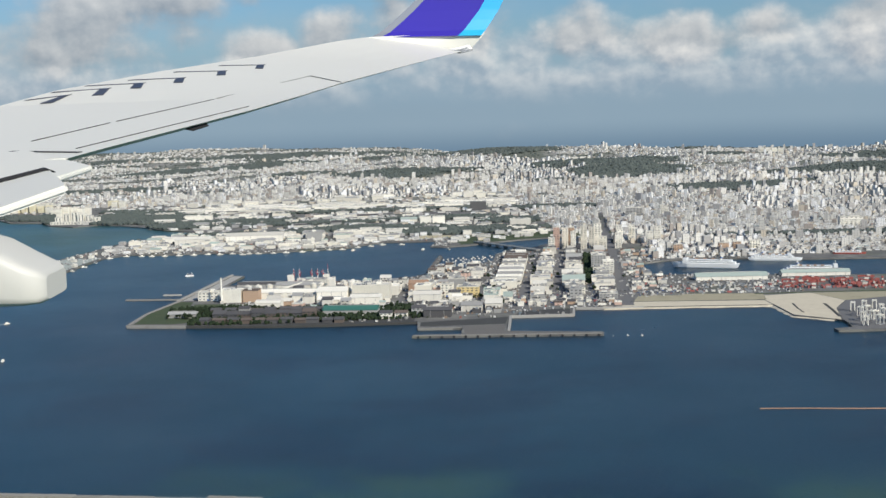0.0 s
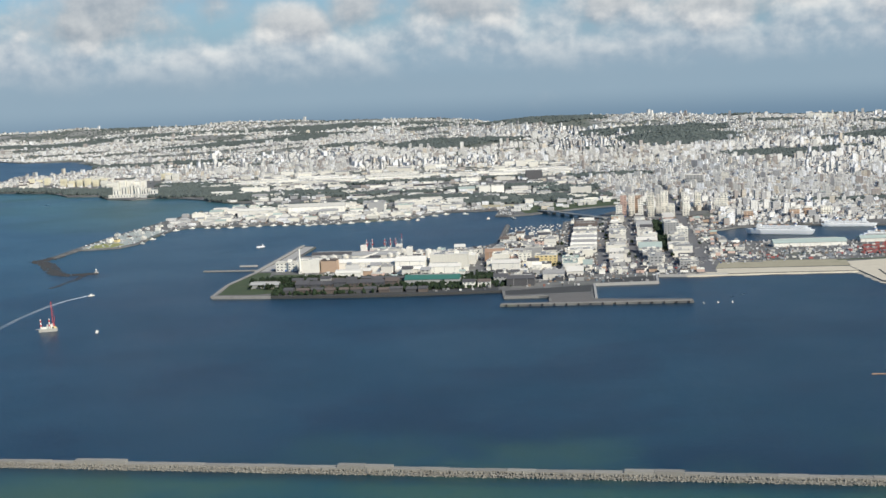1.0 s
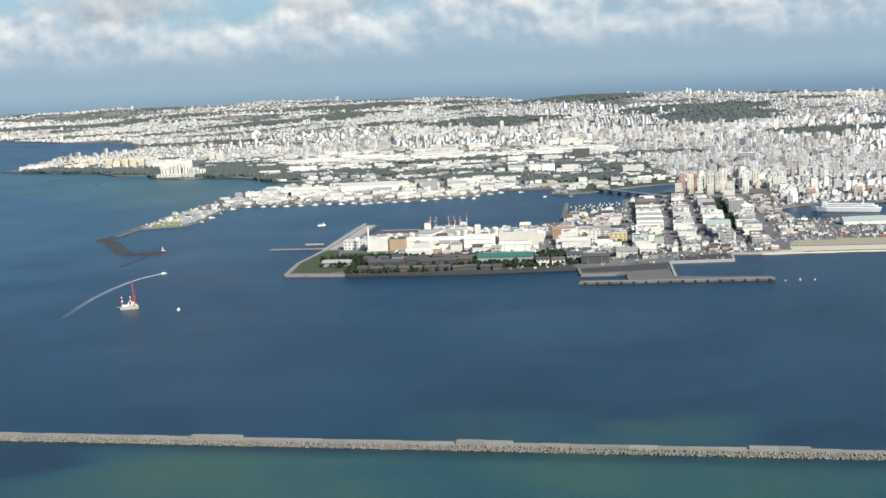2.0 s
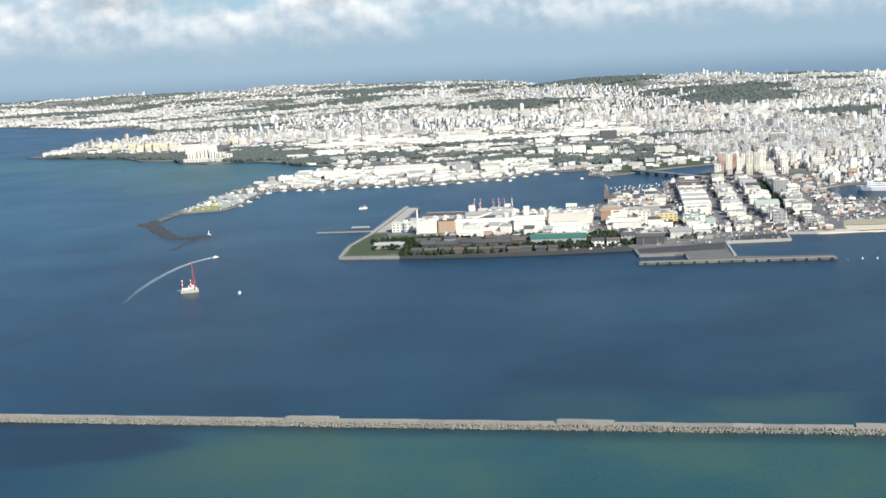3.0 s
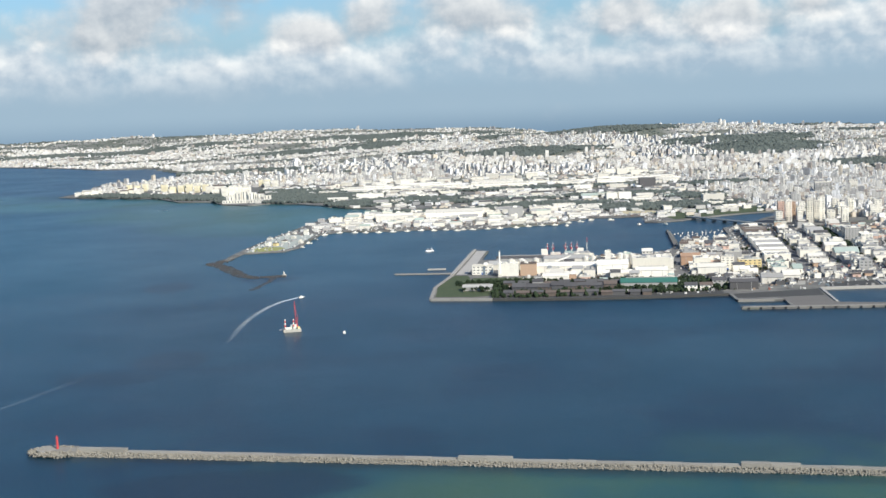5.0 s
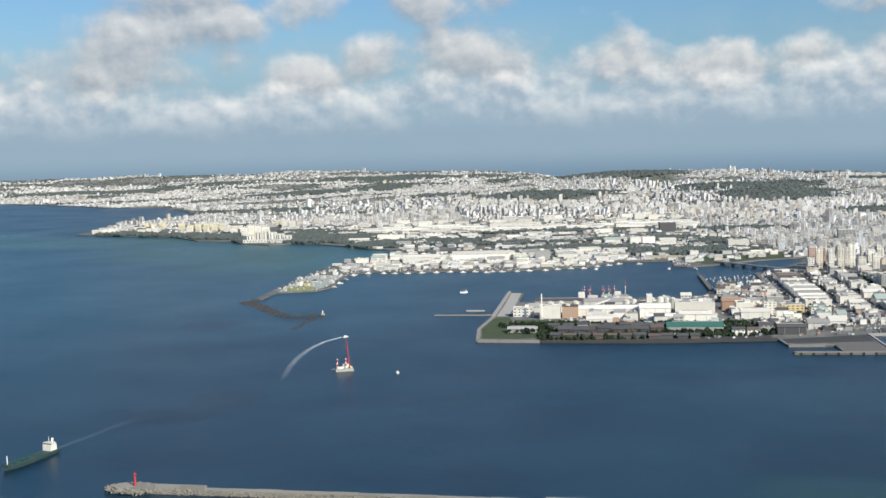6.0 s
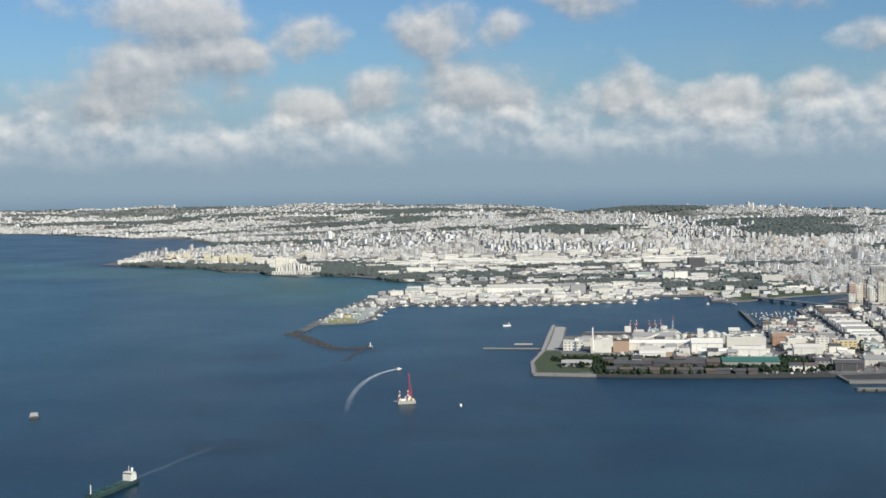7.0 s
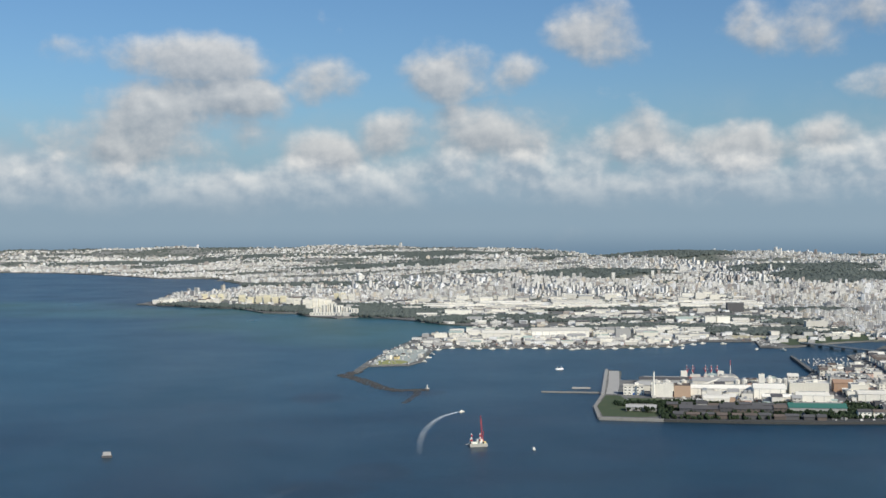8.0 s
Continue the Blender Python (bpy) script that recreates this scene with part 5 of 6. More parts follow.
def cargo_ship():
    ob = thing("tanker", -381, 524, 0, 249, "small dark green coastal tanker with a white bridge house, under way", "ship")
    part("hull", hull(35, 6.2, 0.5, 1.7), M["hull_dark"], ob, "dark grey-green hull")
    piece("deck", ob, 1, 0, 1.66, 25, 4.6, 0.12, "hull_dark")
    for i in range(4):
        piece("hatch", ob, -3 + i * 4, 0, 1.75, 3, 3.2, 0.5, "hull_green" if i % 2 else "hull_dark")
    for i in range(3):
        part("deck_pipe", add_tube(bmesh.new(), (-9, -0.9 + i * 0.9, 2.45), (12.5, -0.9 + i * 0.9, 2.45), 0.10, 0.10, 6), M["hull_green"], ob)
    piece("deck_house", ob, -13, 0, 1.68, 4.2, 4.2, 2.5, "white")
    piece("bridge", ob, -12.8, 0, 4.15, 2.8, 4.6, 1.1, "pale")
    piece("window_band", ob, -11.38, 0, 4.5, 0.12, 4.0, 0.45, "glass")
    part("funnel", add_tube(bmesh.new(), (-14.8, 0, 4.4), (-15, 0, 6.6), 0.6, 0.5, 8), M["white"], ob)
    part("mast", add_tube(bmesh.new(), (-12.6, 0, 5.7), (-12.6, 0, 8), 0.16, 0.08, 6), M["white"], ob)
    part("foremast", add_tube(bmesh.new(), (14.4, 0, 1.7), (14.4, 0, 6), 0.3, 0.22, 6), M["white"], ob)
    piece("forecastle", ob, 14.6, 0, 1.7, 3.4, 3, 0.7, "hull_dark")


cargo_ship()


def small_boat(name, x, y, turn, length, label, group="", z=0):
    ob = thing(name, x, y, z, turn, label, "boat", group)
    part("hull", hull(length, length * 0.3, 0.15, length * 0.11), M["white"], ob)
    piece("cabin", ob, -length * 0.08, 0, length * 0.1, length * 0.34, length * 0.2, length * 0.16, "white")
    piece("windscreen", ob, length * 0.1, 0, length * 0.15, length * 0.04, length * 0.18, length * 0.09, "glass")
    return ob


small_boat("motor_boat", -266.5, 837, 40, 5.0, "small white motor boat leaving a foaming wake")
small_boat("motor_boat", -228.3, 701.5, 95, 5.0, "small white motor boat at rest on open water")
first = small_boat("moored_boat", 48, 1100, 80, 3.6, "small white boat moored among others in the marina", "boats in the marina")
br = random.Random(4)
for i in range(70):
    r, c = divmod(i, 14)
    x, y = 46 + c * 3.6 + br.uniform(-1.3, 1.3), 1066 + r * 13 + c * 1.6 + br.uniform(-2.5, 2.5)
    if br.random() < 0.7 and not on_land([x, x + 2, x - 2], [y, y + 3, y - 3]).any():
        copy_thing(first, pose(x, y, 0, 0, 0, 70 + br.choice((0, 180)) + br.uniform(-8, 8)))
quay = small_boat("fishing_boat", -150, 1221, 5, 6.5, "white fishing boat moored along the market quay", "fishing boats at the quay")
for i in range(20):
    x = -282 + i * 13.6 + br.uniform(-2, 2)
    y = max(c for c in np.arange(1195, 1262, 0.5) if not on_land([x - 4, x + 4, x], [c + 1.5] * 3).any()) - br.choice((0, 0, 2.2, 5))
    copy_thing(quay, pose(x, y, 0, 0, 0, br.uniform(-20, 20) + br.choice((0, 180))))
for x, y in ((-296, 1130), (-292, 1160), (-288, 1190), (-10, 1270), (10, 1265), (-40, 1225), (30, 1210), (55, 1205)):
    copy_thing(quay, pose(x, y, 0, 0, 0, br.uniform(0, 360)))


def barge(x, y):
    ob = thing("barge", x, y, 0, 10, "small grey work barge anchored on open water", "barge")
    piece("hull", ob, 0, 0, -0.6, 5.4, 3.4, 1.8, "dark")
    piece("deck", ob, 0, 0, 1.18, 5.2, 3.2, 0.15, "grey")
    piece("deck_house", ob, 0, 0.2, 1.3, 4.2, 2.4, 1.7, "grey")


barge(-466, 688)


def striped_pole(name, parent, x, y, z, r, h, bands, a="white", b="red"):
    ob = part(name, add_tube(bmesh.new(), (x, y, z), (x, y, z + h), r, r, 10), M[a], parent)
    for i in range(bands):
        part("band", add_tube(bmesh.new(), (x, y, z + h * (2 * i + 0.5) / (2 * bands)), (x, y, z + h * (2 * i + 1.5) / (2 * bands)), r * 1.06, r * 1.06, 10), M[b], ob, "%s painted band" % b)
    return ob


def lattice(bm, p, q, w, n):
    """A square lattice boom from p to q."""
    p, q = Vector(p), Vector(q)
    ax = (q - p).normalized()
    u = ax.orthogonal().normalized()
    v = ax.cross(u)
    c = [(u * a + v * b) * w / 2 for a, b in ((-1, -1), (1, -1), (1, 1), (-1, 1))]
    for o in c:
        add_tube(bm, p + o, q + o * 0.5, w * 0.13, w * 0.1, 5)
    for i in range(n):
        a, b = p.lerp(q, i / n), p.lerp(q, (i + 1) / n)
        for k in range(4):
            add_tube(bm, a + c[k], b + c[(k + 1) % 4], w * 0.07, w * 0.07, 4)
    return bm


def jack_up(x, y):
    ob = thing("jack_up_barge", x, y, 0, 12, "white jack-up work barge with striped legs and a red lattice crane", "work barge")
    ob.scale = (0.86, 0.86, 0.86)
    part("hull", boxm(-6, 6, -3, 3, -0.6, 1.9), M["hull_rust"], ob)
    piece("deck", ob, 0, 0, 1.86, 11.6, 5.6, 0.15, "mint")
    piece("deck_house", ob, 1.2, 0.6, 2.0, 4, 3, 2.6, "white")
    piece("container", ob, -2.5, -1.4, 2.0, 3, 1.4, 1.3, "white")
    piece("container", ob, 4.6, -1.2, 2.0, 1.6, 1.4, 1.2, "yellow")
    striped_pole("leg", ob, -4.6, -1.8, -3, 0.46, 11.8, 4)
    striped_pole("leg", ob, 1.0, -2.0, -3, 0.46, 11.8, 4)
    striped_pole("leg", ob, -4.6, 2.0, -3, 0.4, 8, 3)
    crane = piece("crane_house", ob, 3.2, 1.2, 2.0, 2, 2, 2.4, "red")
    part("boom", lattice(bmesh.new(), (3.2, 1.0, 4), (2.6, 2.5, 20), 0.62, 12), M["red"], ob, "tall red lattice boom")
    part("mast", lattice(bmesh.new(), (3.6, 1.8, 4), (4.6, 2.4, 9), 0.45, 4), M["red"], ob)
    part("boom_stay", add_tube(bmesh.new(), (4.6, 2.4, 9), (2.7, 2.4, 19), 0.06, 0.06, 4), M["red"], ob)
    part("gangway", boxm(-8.6, -5.9, -0.7, 0.7, 1.5, 1.9), M["steel"], ob)
    clut = random.Random(6)
    for k in range(16):
        piece("deck_gear", ob, clut.uniform(-5.2, 5.4), clut.uniform(-2.5, 2.5), 1.98, clut.uniform(0.4, 1.3), clut.uniform(0.4, 1.0), clut.uniform(0.4, 1.6), clut.choice(("white", "dark", "steel", "yellow", "mint", "white", "rubber")))


jack_up(-259.6, 713)


def crane_ship(x, y, turn, n):
    ob = thing("crane_ship", x, y, 0, turn, "white work ship with tall red and white crane masts", "ship", "crane ships behind the works")
    part("hull", hull(24, 6, 0.6, 2.2), M["hull_red"], ob)
    piece("deck_house", ob, -6, 0, 2.1, 5, 4.4, 5, "white")
    piece("deck_house", ob, 3, 0, 2.1, 8, 3.6, 2.2, "pale")
    for i in range(n):
        cx = -3.5 + i * 4.6
        mast = part("crane_mast", add_tube(bmesh.new(), (cx, 0, 2), (cx, 0, 12.0), 0.34, 0.2, 8), M["white"], ob, "white crane mast")
        part("band", add_tube(bmesh.new(), (cx, 0, 6.5), (cx, 0, 8.3), 0.36, 0.34, 8), M["red"], mast)
        part("band", add_tube(bmesh.new(), (cx, 0, 9.6), (cx, 0, 11.0), 0.31, 0.28, 8), M["red"], mast)
        part("boom", add_tube(bmesh.new(), (cx, 0, 5), (cx + 1.6, -1.2, 9.5), 0.22, 0.14, 6), M["red"], ob)
        part("brace", add_tube(bmesh.new(), (cx, 0, 4.4), (cx - 1.6, 0.8, 9), 0.16, 0.1, 6), M["white"], ob)


crane_ship(-79, 993, -4, 2)
crane_ship(-62, 991.5, 176, 3)


def chimney(x, y, h, r):
    ob = thing("chimney", x, y, GROUND, 0, "tall slim white factory chimney beside a works hall", "chimney")
    part("shaft", add_tube(bmesh.new(), (0, 0, -0.3), (0, 0, h), r, r * 0.72, 12), M["white"], ob)
    part("rim", add_tube(bmesh.new(), (0, 0, h - 0.5), (0, 0, h + 0.15), r * 0.86, r * 0.86, 12), M["grey"], ob)
    piece("base", ob, 0, 0, -0.3, r * 3.2, r * 3.2, 2, "pale")


chimney(-127.5, 888.5, 19, 0.75)


def silo(x, y, r, h, key):
    ob = thing("silo", x, y, GROUND, 0, "%s steel storage silo beside the factory halls" % WORD[key], "silo", "silos and tanks of the works")
    part("shell", add_tube(bmesh.new(), (0, 0, -0.3), (0, 0, h), r, r, 16), M[key], ob)
    part("cone_roof", add_tube(bmesh.new(), (0, 0, h), (0, 0, h + r * 0.45), r * 1.02, 0.15, 16), M["pale"], ob)
    part("ladder", add_tube(bmesh.new(), (0, -r - 0.08, -0.2), (0, -r - 0.08, h), 0.08, 0.08, 5), M["steel"], ob)


wk = random.Random(41)
for x, y, r, h in ((-62, 912, 2.2, 9), (-56, 913, 2.2, 9), (-34, 902, 1.8, 11), (-29, 903, 1.8, 11), (-97, 935, 2.6, 6), (-90, 936, 2.6, 6), (-122, 912, 1.6, 7), (-115, 948, 3, 4), (-107, 948, 3, 4), (-40, 930, 2.4, 8), (-33, 931, 2.4, 8), (-22, 940, 3, 5)):
    silo(x, y, r, h, wk.choice(("white", "pale", "white", "cream")))


def conveyor(p, q):
    ob = thing("conveyor", p[0], p[1], GROUND, 0, "raised grey conveyor bridge between works buildings", "conveyor", "conveyors of the works")
    d = Vector((q[0] - p[0], q[1] - p[1], q[2] - p[2]))
    part("gallery", add_tube(bmesh.new(), (0, 0, p[2]), (d.x, d.y, p[2] + d.z), 0.8, 0.8, 4), M["pale"], ob)
    for i in range(1, 4):
        part("trestle", add_tube(bmesh.new(), (d.x * i / 4, d.y * i / 4, -0.3), (d.x * i / 4, d.y * i / 4, p[2] + d.z * i / 4), 0.18, 0.18, 5), M["steel"], ob)


conveyor((-100, 905, 3), (-64, 935, 9))
conveyor((-52, 905, 9), (-60, 945, 6))
conveyor((-30, 905, 8), (-12, 945, 3))
pole = thing("lattice_mast", -53.5, 968, GROUND, 0, "slim red and white lattice mast behind the factory", "mast")
part("mast", lattice(bmesh.new(), (0, 0, -0.2), (0, 0, 13), 0.6, 10), M["white"], pole)
part("mast_top", lattice(bmesh.new(), (0, 0, 13), (0, 0, 17), 0.4, 4), M["red"], pole)

# ---- container quay ----
boxes = random.Random(8)


def container(x, y, z, turn, key):
    if ("c", key) not in UNIT:
        bm = boxm(-1.5, 1.5, -0.62, 0.62, 0, 1.28)
        me = bpy.data.meshes.new("container")
        bm.to_mesh(me)
        bm.free()
        me.materials.append(M[key])
        UNIT[("c", key)] = me
    ob = new("shipping_container", UNIT[("c", key)])
    ob.matrix_world = pose(x, y, z, 0, 0, turn)
    return tagged(ob, "%s steel shipping container standing on the quay" % {"hull_red": "dark red", "red": "red", "pale": "pale grey", "blue": "blue", "rust_red": "faded red", "steel": "grey", "white": "white"}[key], "container", "containers on the quay")


for r in range(13):
    for c in range(30):
        x, y = 258 + c * 3.5 + r * 0.7, 866 + r * 3.3 - c * 0.7
        if boxes.random() < 0.5 and on_land(x, y + 3) and abs(x - 325) + abs(y - 926) * 3 > 42:
            for k in range(boxes.choice((1, 1, 2, 3)) if c > 9 else 1):
                container(x, y, GROUND + k * 1.29, -13 + boxes.choice((0, 0, 90)), boxes.choice(("rust_red", "rust_red", "rust_red", "rust_red", "hull_red", "pale", "steel") if c > 5 else ("steel", "pale", "rust_red", "steel", "white", "pale")))
for r in range(9):
    for c in range(16):
        x, y = 184 + c * 4.8, 862 + r * 5.8 - c * 0.9
        if boxes.random() < 0.42 and on_land(x, y + 3) and not (225 < x < 290 and y > 908):
            container(x, y, GROUND, -12 + boxes.choice((0, 90)), boxes.choice(("rust_red", "pale", "steel", "white", "pale", "steel", "pale")))


def yard_crane(x, y, turn):
    ob = thing("yard_crane", x, y, GROUND, turn, "dark red gantry crane straddling stacked containers", "crane", "red yard cranes")
    for a in (-5, 5):
        for b in (-2, 2):
            piece("leg", ob, a, b, 0, 0.4, 0.4, 5.4, "hull_red")
        piece("sill_beam", ob, a, 0, 0.4, 0.6, 5.5, 0.6, "hull_red")
    for b in (-2, 2):
        piece("top_beam", ob, 0, b, 5.2, 11.5, 0.5, 0.7, "hull_red")
    piece("trolley", ob, 1.5, 0, 5.9, 2, 3.6, 0.7, "pale")
    return ob


yc = yard_crane(286, 868, -12)
for x, y in ((304, 876), (326, 866), (344, 872)):
    copy_thing(yc, pose(x, y, GROUND, 0, 0, -12 + (x % 3)))
building("warehouse", 257, 920, 54, 13, 3.0, "white", "mint", "gable", windows=False, turn=-6, beside="the ferry quay")
building("warehouse", 325, 926, 52, 10, 2.8, "white", "mint", "gable", windows=False, turn=-6, beside="the ferry quay")


def gantry(x, y, turn):
    ob = thing("straddle_carrier", x, y, GROUND, turn, "tall white straddle carrier standing on the container quay", "port vehicle", "white carriers on the quay")
    for a in (-2, 2):
        for b in (-1.2, 1.2):
            piece("leg", ob, a, b, 0, 0.4, 0.35, 5.6, "white")
        piece("cross_beam", ob, a, 0, 5.5, 0.5, 2.8, 0.5, "white")
    for b in (-1.2, 1.2):
        piece("top_beam", ob, 0, b, 5.6, 4.6, 0.4, 0.5, "white")
        piece("bogie", ob, 0, b, 0, 4.8, 0.5, 0.5, "steel")
    piece("cabin", ob, 2.6, 0.7, 4.4, 0.9, 0.9, 1.1, "pale")
    return ob


g = gantry(288, 722, 50)
for i in range(23):
    copy_thing(g, pose(277 + (i % 6) * 8.5 + (i // 6) * 4 + boxes.uniform(-1.5, 1.5), 706 + (i // 6) * 17 + boxes.uniform(-4, 4) + (i % 6) * 1.5, GROUND, 0, 0, 40 + boxes.uniform(-15, 40)))
crane = thing("quay_crane", 306, 703, GROUND, 0, "tall white quay crane with a raised boom", "crane")
for a in (-2.5, 2.5):
    for b in (-3, 3):
        part("leg", add_tube(bmesh.new(), (a, b, -0.2), (a * 0.8, b * 0.7, 13), 0.4, 0.3, 6), M["white"], crane)
piece("machine_house", crane, 0, 1, 12.8, 4.4, 6, 2.4, "white")
part("boom", lattice(bmesh.new(), (0, -2, 14), (0, -6, 26), 1.2, 8), M["white"], crane)
# parked cars by the shore
cars = random.Random(12)


def car(key):
    ob = thing("car", 0, 0, GROUND, 0, "small %s car parked in the lorry park" % WORD.get(key, key).split("-")[0].split()[-1 if key == "dark" else 0], "car", "parked cars")
    bm = boxm(-1.1, 1.1, -0.44, 0.44, 0.14, 0.44)
    part("body", bm, M[key], ob)
    part("cabin", boxm(-0.75, 0.55, -0.4, 0.4, 0.44, 0.74, 0.82), M["glass"], ob)
    for a in (-0.7, 0.7):
        for b in (-0.42, 0.42):
            part("wheel", add_tube(bmesh.new(), (a, b - 0.06, 0.16), (a, b + 0.06, 0.16), 0.16, 0.16, 8), M["rubber"], ob)
    return ob


masters = [car(k) for k in ("white", "dark", "blue", "red", "pale")]
spots = 0
for i in range(260):
    u, v = cars.uniform(-20, 110), cars.uniform(0, 62)
    if free(u - 1.2, u + 1.2, v - 1.2, v + 1.2, 0.2):
        x, y = town(u, v)
        if x > 148 and y < 850:
            continue
        m = pose(x, y, GROUND + 0.06, 0, 0, TURN + cars.choice((0, 90)))
        TAKEN.append((u - 1.2, u + 1.2, v - 1.2, v + 1.2))
        if spots < len(masters):
            masters[spots].matrix_basis = m
        else:
            copy_thing(cars.choice(masters), m)
        spots += 1
    if spots > 110:
        break

# ---- odds and ends lying about the yards and quays ----
cl = np.random.default_rng(55)
cu, cv = cl.uniform(-255, 200, 9000), cl.uniform(-60, 330, 9000)
cx, cy = 85 + cu * UX - cv * UY, 827 + cu * UY + cv * UX
ok = on_land(cx, cy - 2) & on_land(cx + 2, cy) & on_land(cx - 2, cy) & ~((cx < -125)) & ~((cy < 800) & (cl.random(9000) < 0.6)) & ~((cx > 150) & (cy < 845)) & ~((cy < 783) & (cx > 0))
for a0, a1, b0, b1 in TAKEN:
    ok &= ~((cu > a0 - 0.4) & (cu < a1 + 0.4) & (cv > b0 - 0.4) & (cv < b1 + 0.4))
for u, w, v0, v1 in STREETS:
    ok &= ~((abs(cu - u) < w / 2) & (cv > v0) & (cv < v1) & (cl.random(9000) < 0.8))
cx, cy = cx[ok][:3000], cy[ok][:3000]
nx, ny = cl.uniform(-345, 60, 5000), cl.uniform(1096, 1330, 5000)
ok = on_land(nx, ny - 1) & on_land(nx - 1, ny) & on_land(nx + 1, ny) & ((nx > -290) | (cl.random(5000) < 0.3))
cx, cy = np.concatenate([cx, nx[ok]]), np.concatenate([cy, ny[ok]])
n = len(cx)
odds = np.stack([cx, cy, np.full(n, GROUND - 0.05), cl.uniform(0.5, 2.2, n), cl.uniform(0.5, 1.4, n), cl.uniform(0.4, 1.6, n), radians(TURN) + cl.choice([0, 1.57, 0.3], n)], -1)
tagged(blocks_mesh("yard_clutter", odds, [M["clutter"], M["clutter"]]), "vehicles, crates and small huts scattered over the yards", "clutter", kind="stuff")

# ---- the long breakwater ----
BW = [(-330, 475.0), (235, 351.5)]
bw_turn = math.degrees(math.atan2(BW[1][1] - BW[0][1], BW[1][0] - BW[0][0]))
bw = thing("breakwater", BW[0][0], BW[0][1], 0, bw_turn, "long weathered concrete breakwater with armour blocks on its seaward side", "breakwater", kind="structure")
LENGTH = 578
for i in range(57):
    s = 4 + i * 10.0
    high = 0.8 if (i > 9 and i % 10 in (6, 7)) or i in (1, 2) else 0.0
    piece("crest_slab", bw, s + 5, 0.6, -1.5, 9.9, 2.8, 3.2 + high + 0.08 * (i % 3), "crest")
piece("head_slab", bw, 7, 0.2, -1.5, 15, 6.2, 3.6, "crest")
piece("footing", bw, LENGTH / 2, -1.0, -2, LENGTH, 3.0, 2.7, "armour")


def tetrapod(rng, size):
    bm = bmesh.new()
    for d in ((0, 0, 1), (0.94, 0, -0.33), (-0.47, 0.82, -0.33), (-0.47, -0.82, -0.33)):
        add_tube(bm, (0, 0, 0), tuple(c * size for c in d), size * 0.42, size * 0.26, 5)
    return bm


block = tetrapod(random.Random(0), 1.0)
tet_me = bpy.data.meshes.new("armour_block")
block.to_mesh(tet_me)
block.free()
tet_me.materials.append(M["armour"])
base_v = np.array([v.co[:] for v in tet_me.vertices])
base_f = [tuple(p.vertices) for p in tet_me.polygons]
rest_v, rest_f, near = [], [], 0
rng = random.Random(33)
for i in range(int(LENGTH / 1.15)):
    for row in range(3):
        s = i * 1.15 + rng.uniform(-0.4, 0.4)
        off, z = -1.2 - row * 0.85 + rng.uniform(-0.3, 0.3), 0.95 - row * 0.42 + rng.uniform(-0.2, 0.25)
        size = rng.uniform(0.55, 0.95)
        m = pose(s, off, z, rng.uniform(0, 360), rng.uniform(0, 360), rng.uniform(0, 360)) @ Matrix.Scale(size, 4)
        if 240 < s < 355 and near < 300:
            ob = new("armour_block", tet_me)
            ob.parent, ob.matrix_basis = bw, m
            near += 1
        else:
            a = np.array(m)
            k = len(rest_v) * len(base_v)
            rest_v.append(base_v @ a[:3, :3].T + a[:3, 3])
            rest_f.extend(tuple(j + k for j in f) for f in base_f)
for i in range(230):      # rounded head with a collar of blocks
    a, r = rng.uniform(0, 6.3), rng.uniform(3.5, 6.5)
    m = pose(5 + r * math.cos(a) * 1.8, r * math.sin(a) * 0.95, 2.2 - r * 0.22, rng.uniform(0, 360), rng.uniform(0, 360), 0) @ Matrix.Scale(rng.uniform(0.8, 1.2), 4)
    b = np.array(m)
    k = len(rest_v) * len(base_v)
    rest_v.append(base_v @ b[:3, :3].T + b[:3, 3])
    rest_f.extend(tuple(j + k for j in f) for f in base_f)
me = bpy.data.meshes.new("armour_blocks")
me.from_pydata(np.concatenate(rest_v).tolist(), [], rest_f)
me.materials.append(M["armour"])
ob = tagged(new("armour_blocks", me), "heaped concrete armour blocks", kind="stuff")
ob.parent = bw
part("head", add_tube(bmesh.new(), (1, 0, -2), (1, 0, 2.14), 4.6, 4.2, 20), M["crest"], bw)
light = thing("harbour_light", BW[0][0] + 5.2, BW[0][1] - 1.0, 2.1, 0, "slim red harbour light on the breakwater head", "beacon")
part("tower", add_tube(bmesh.new(), (0, 0, 0), (0, 0, 4.6), 0.55, 0.36, 10), M["red"], light)
part("gallery", add_tube(bmesh.new(), (0, 0, 4.2), (0, 0, 4.5), 0.75, 0.75, 10), M["red"], light)
part("lantern", add_tube(bmesh.new(), (0, 0, 4.6), (0, 0, 5.3), 0.26, 0.2, 8), M["red"], light)

# ---- dark rubble mole, buoys, boom and wakes ----


def rubble(pts, width, top, label, mat_key, seed):
    r = random.Random(seed)
    bm = bmesh.new()
    for a, b in zip(pts, pts[1:]):
        a, b = Vector(a), Vector(b)
        n = int((b - a).length / 0.9)
        for i in range(n):
            p = a.lerp(b, i / n)
            for k in range(3):
                o = r.uniform(-1, 1)
                s = r.uniform(0.6, 1.5)
                q = (b - a).normalized().orthogonal() * o * width / 2
                add_box(bm, p.x + q.x - s, p.x + q.x + s, p.y + q.y - s * 0.7, p.y + q.y + s * 0.7, -1, top * (1 - 0.75 * abs(o)) * r.uniform(0.7, 1.15), r.uniform(0.4, 0.75))
    return tagged(link_mesh("rubble_mole", bm, M[mat_key]), label, "mole", kind="structure")


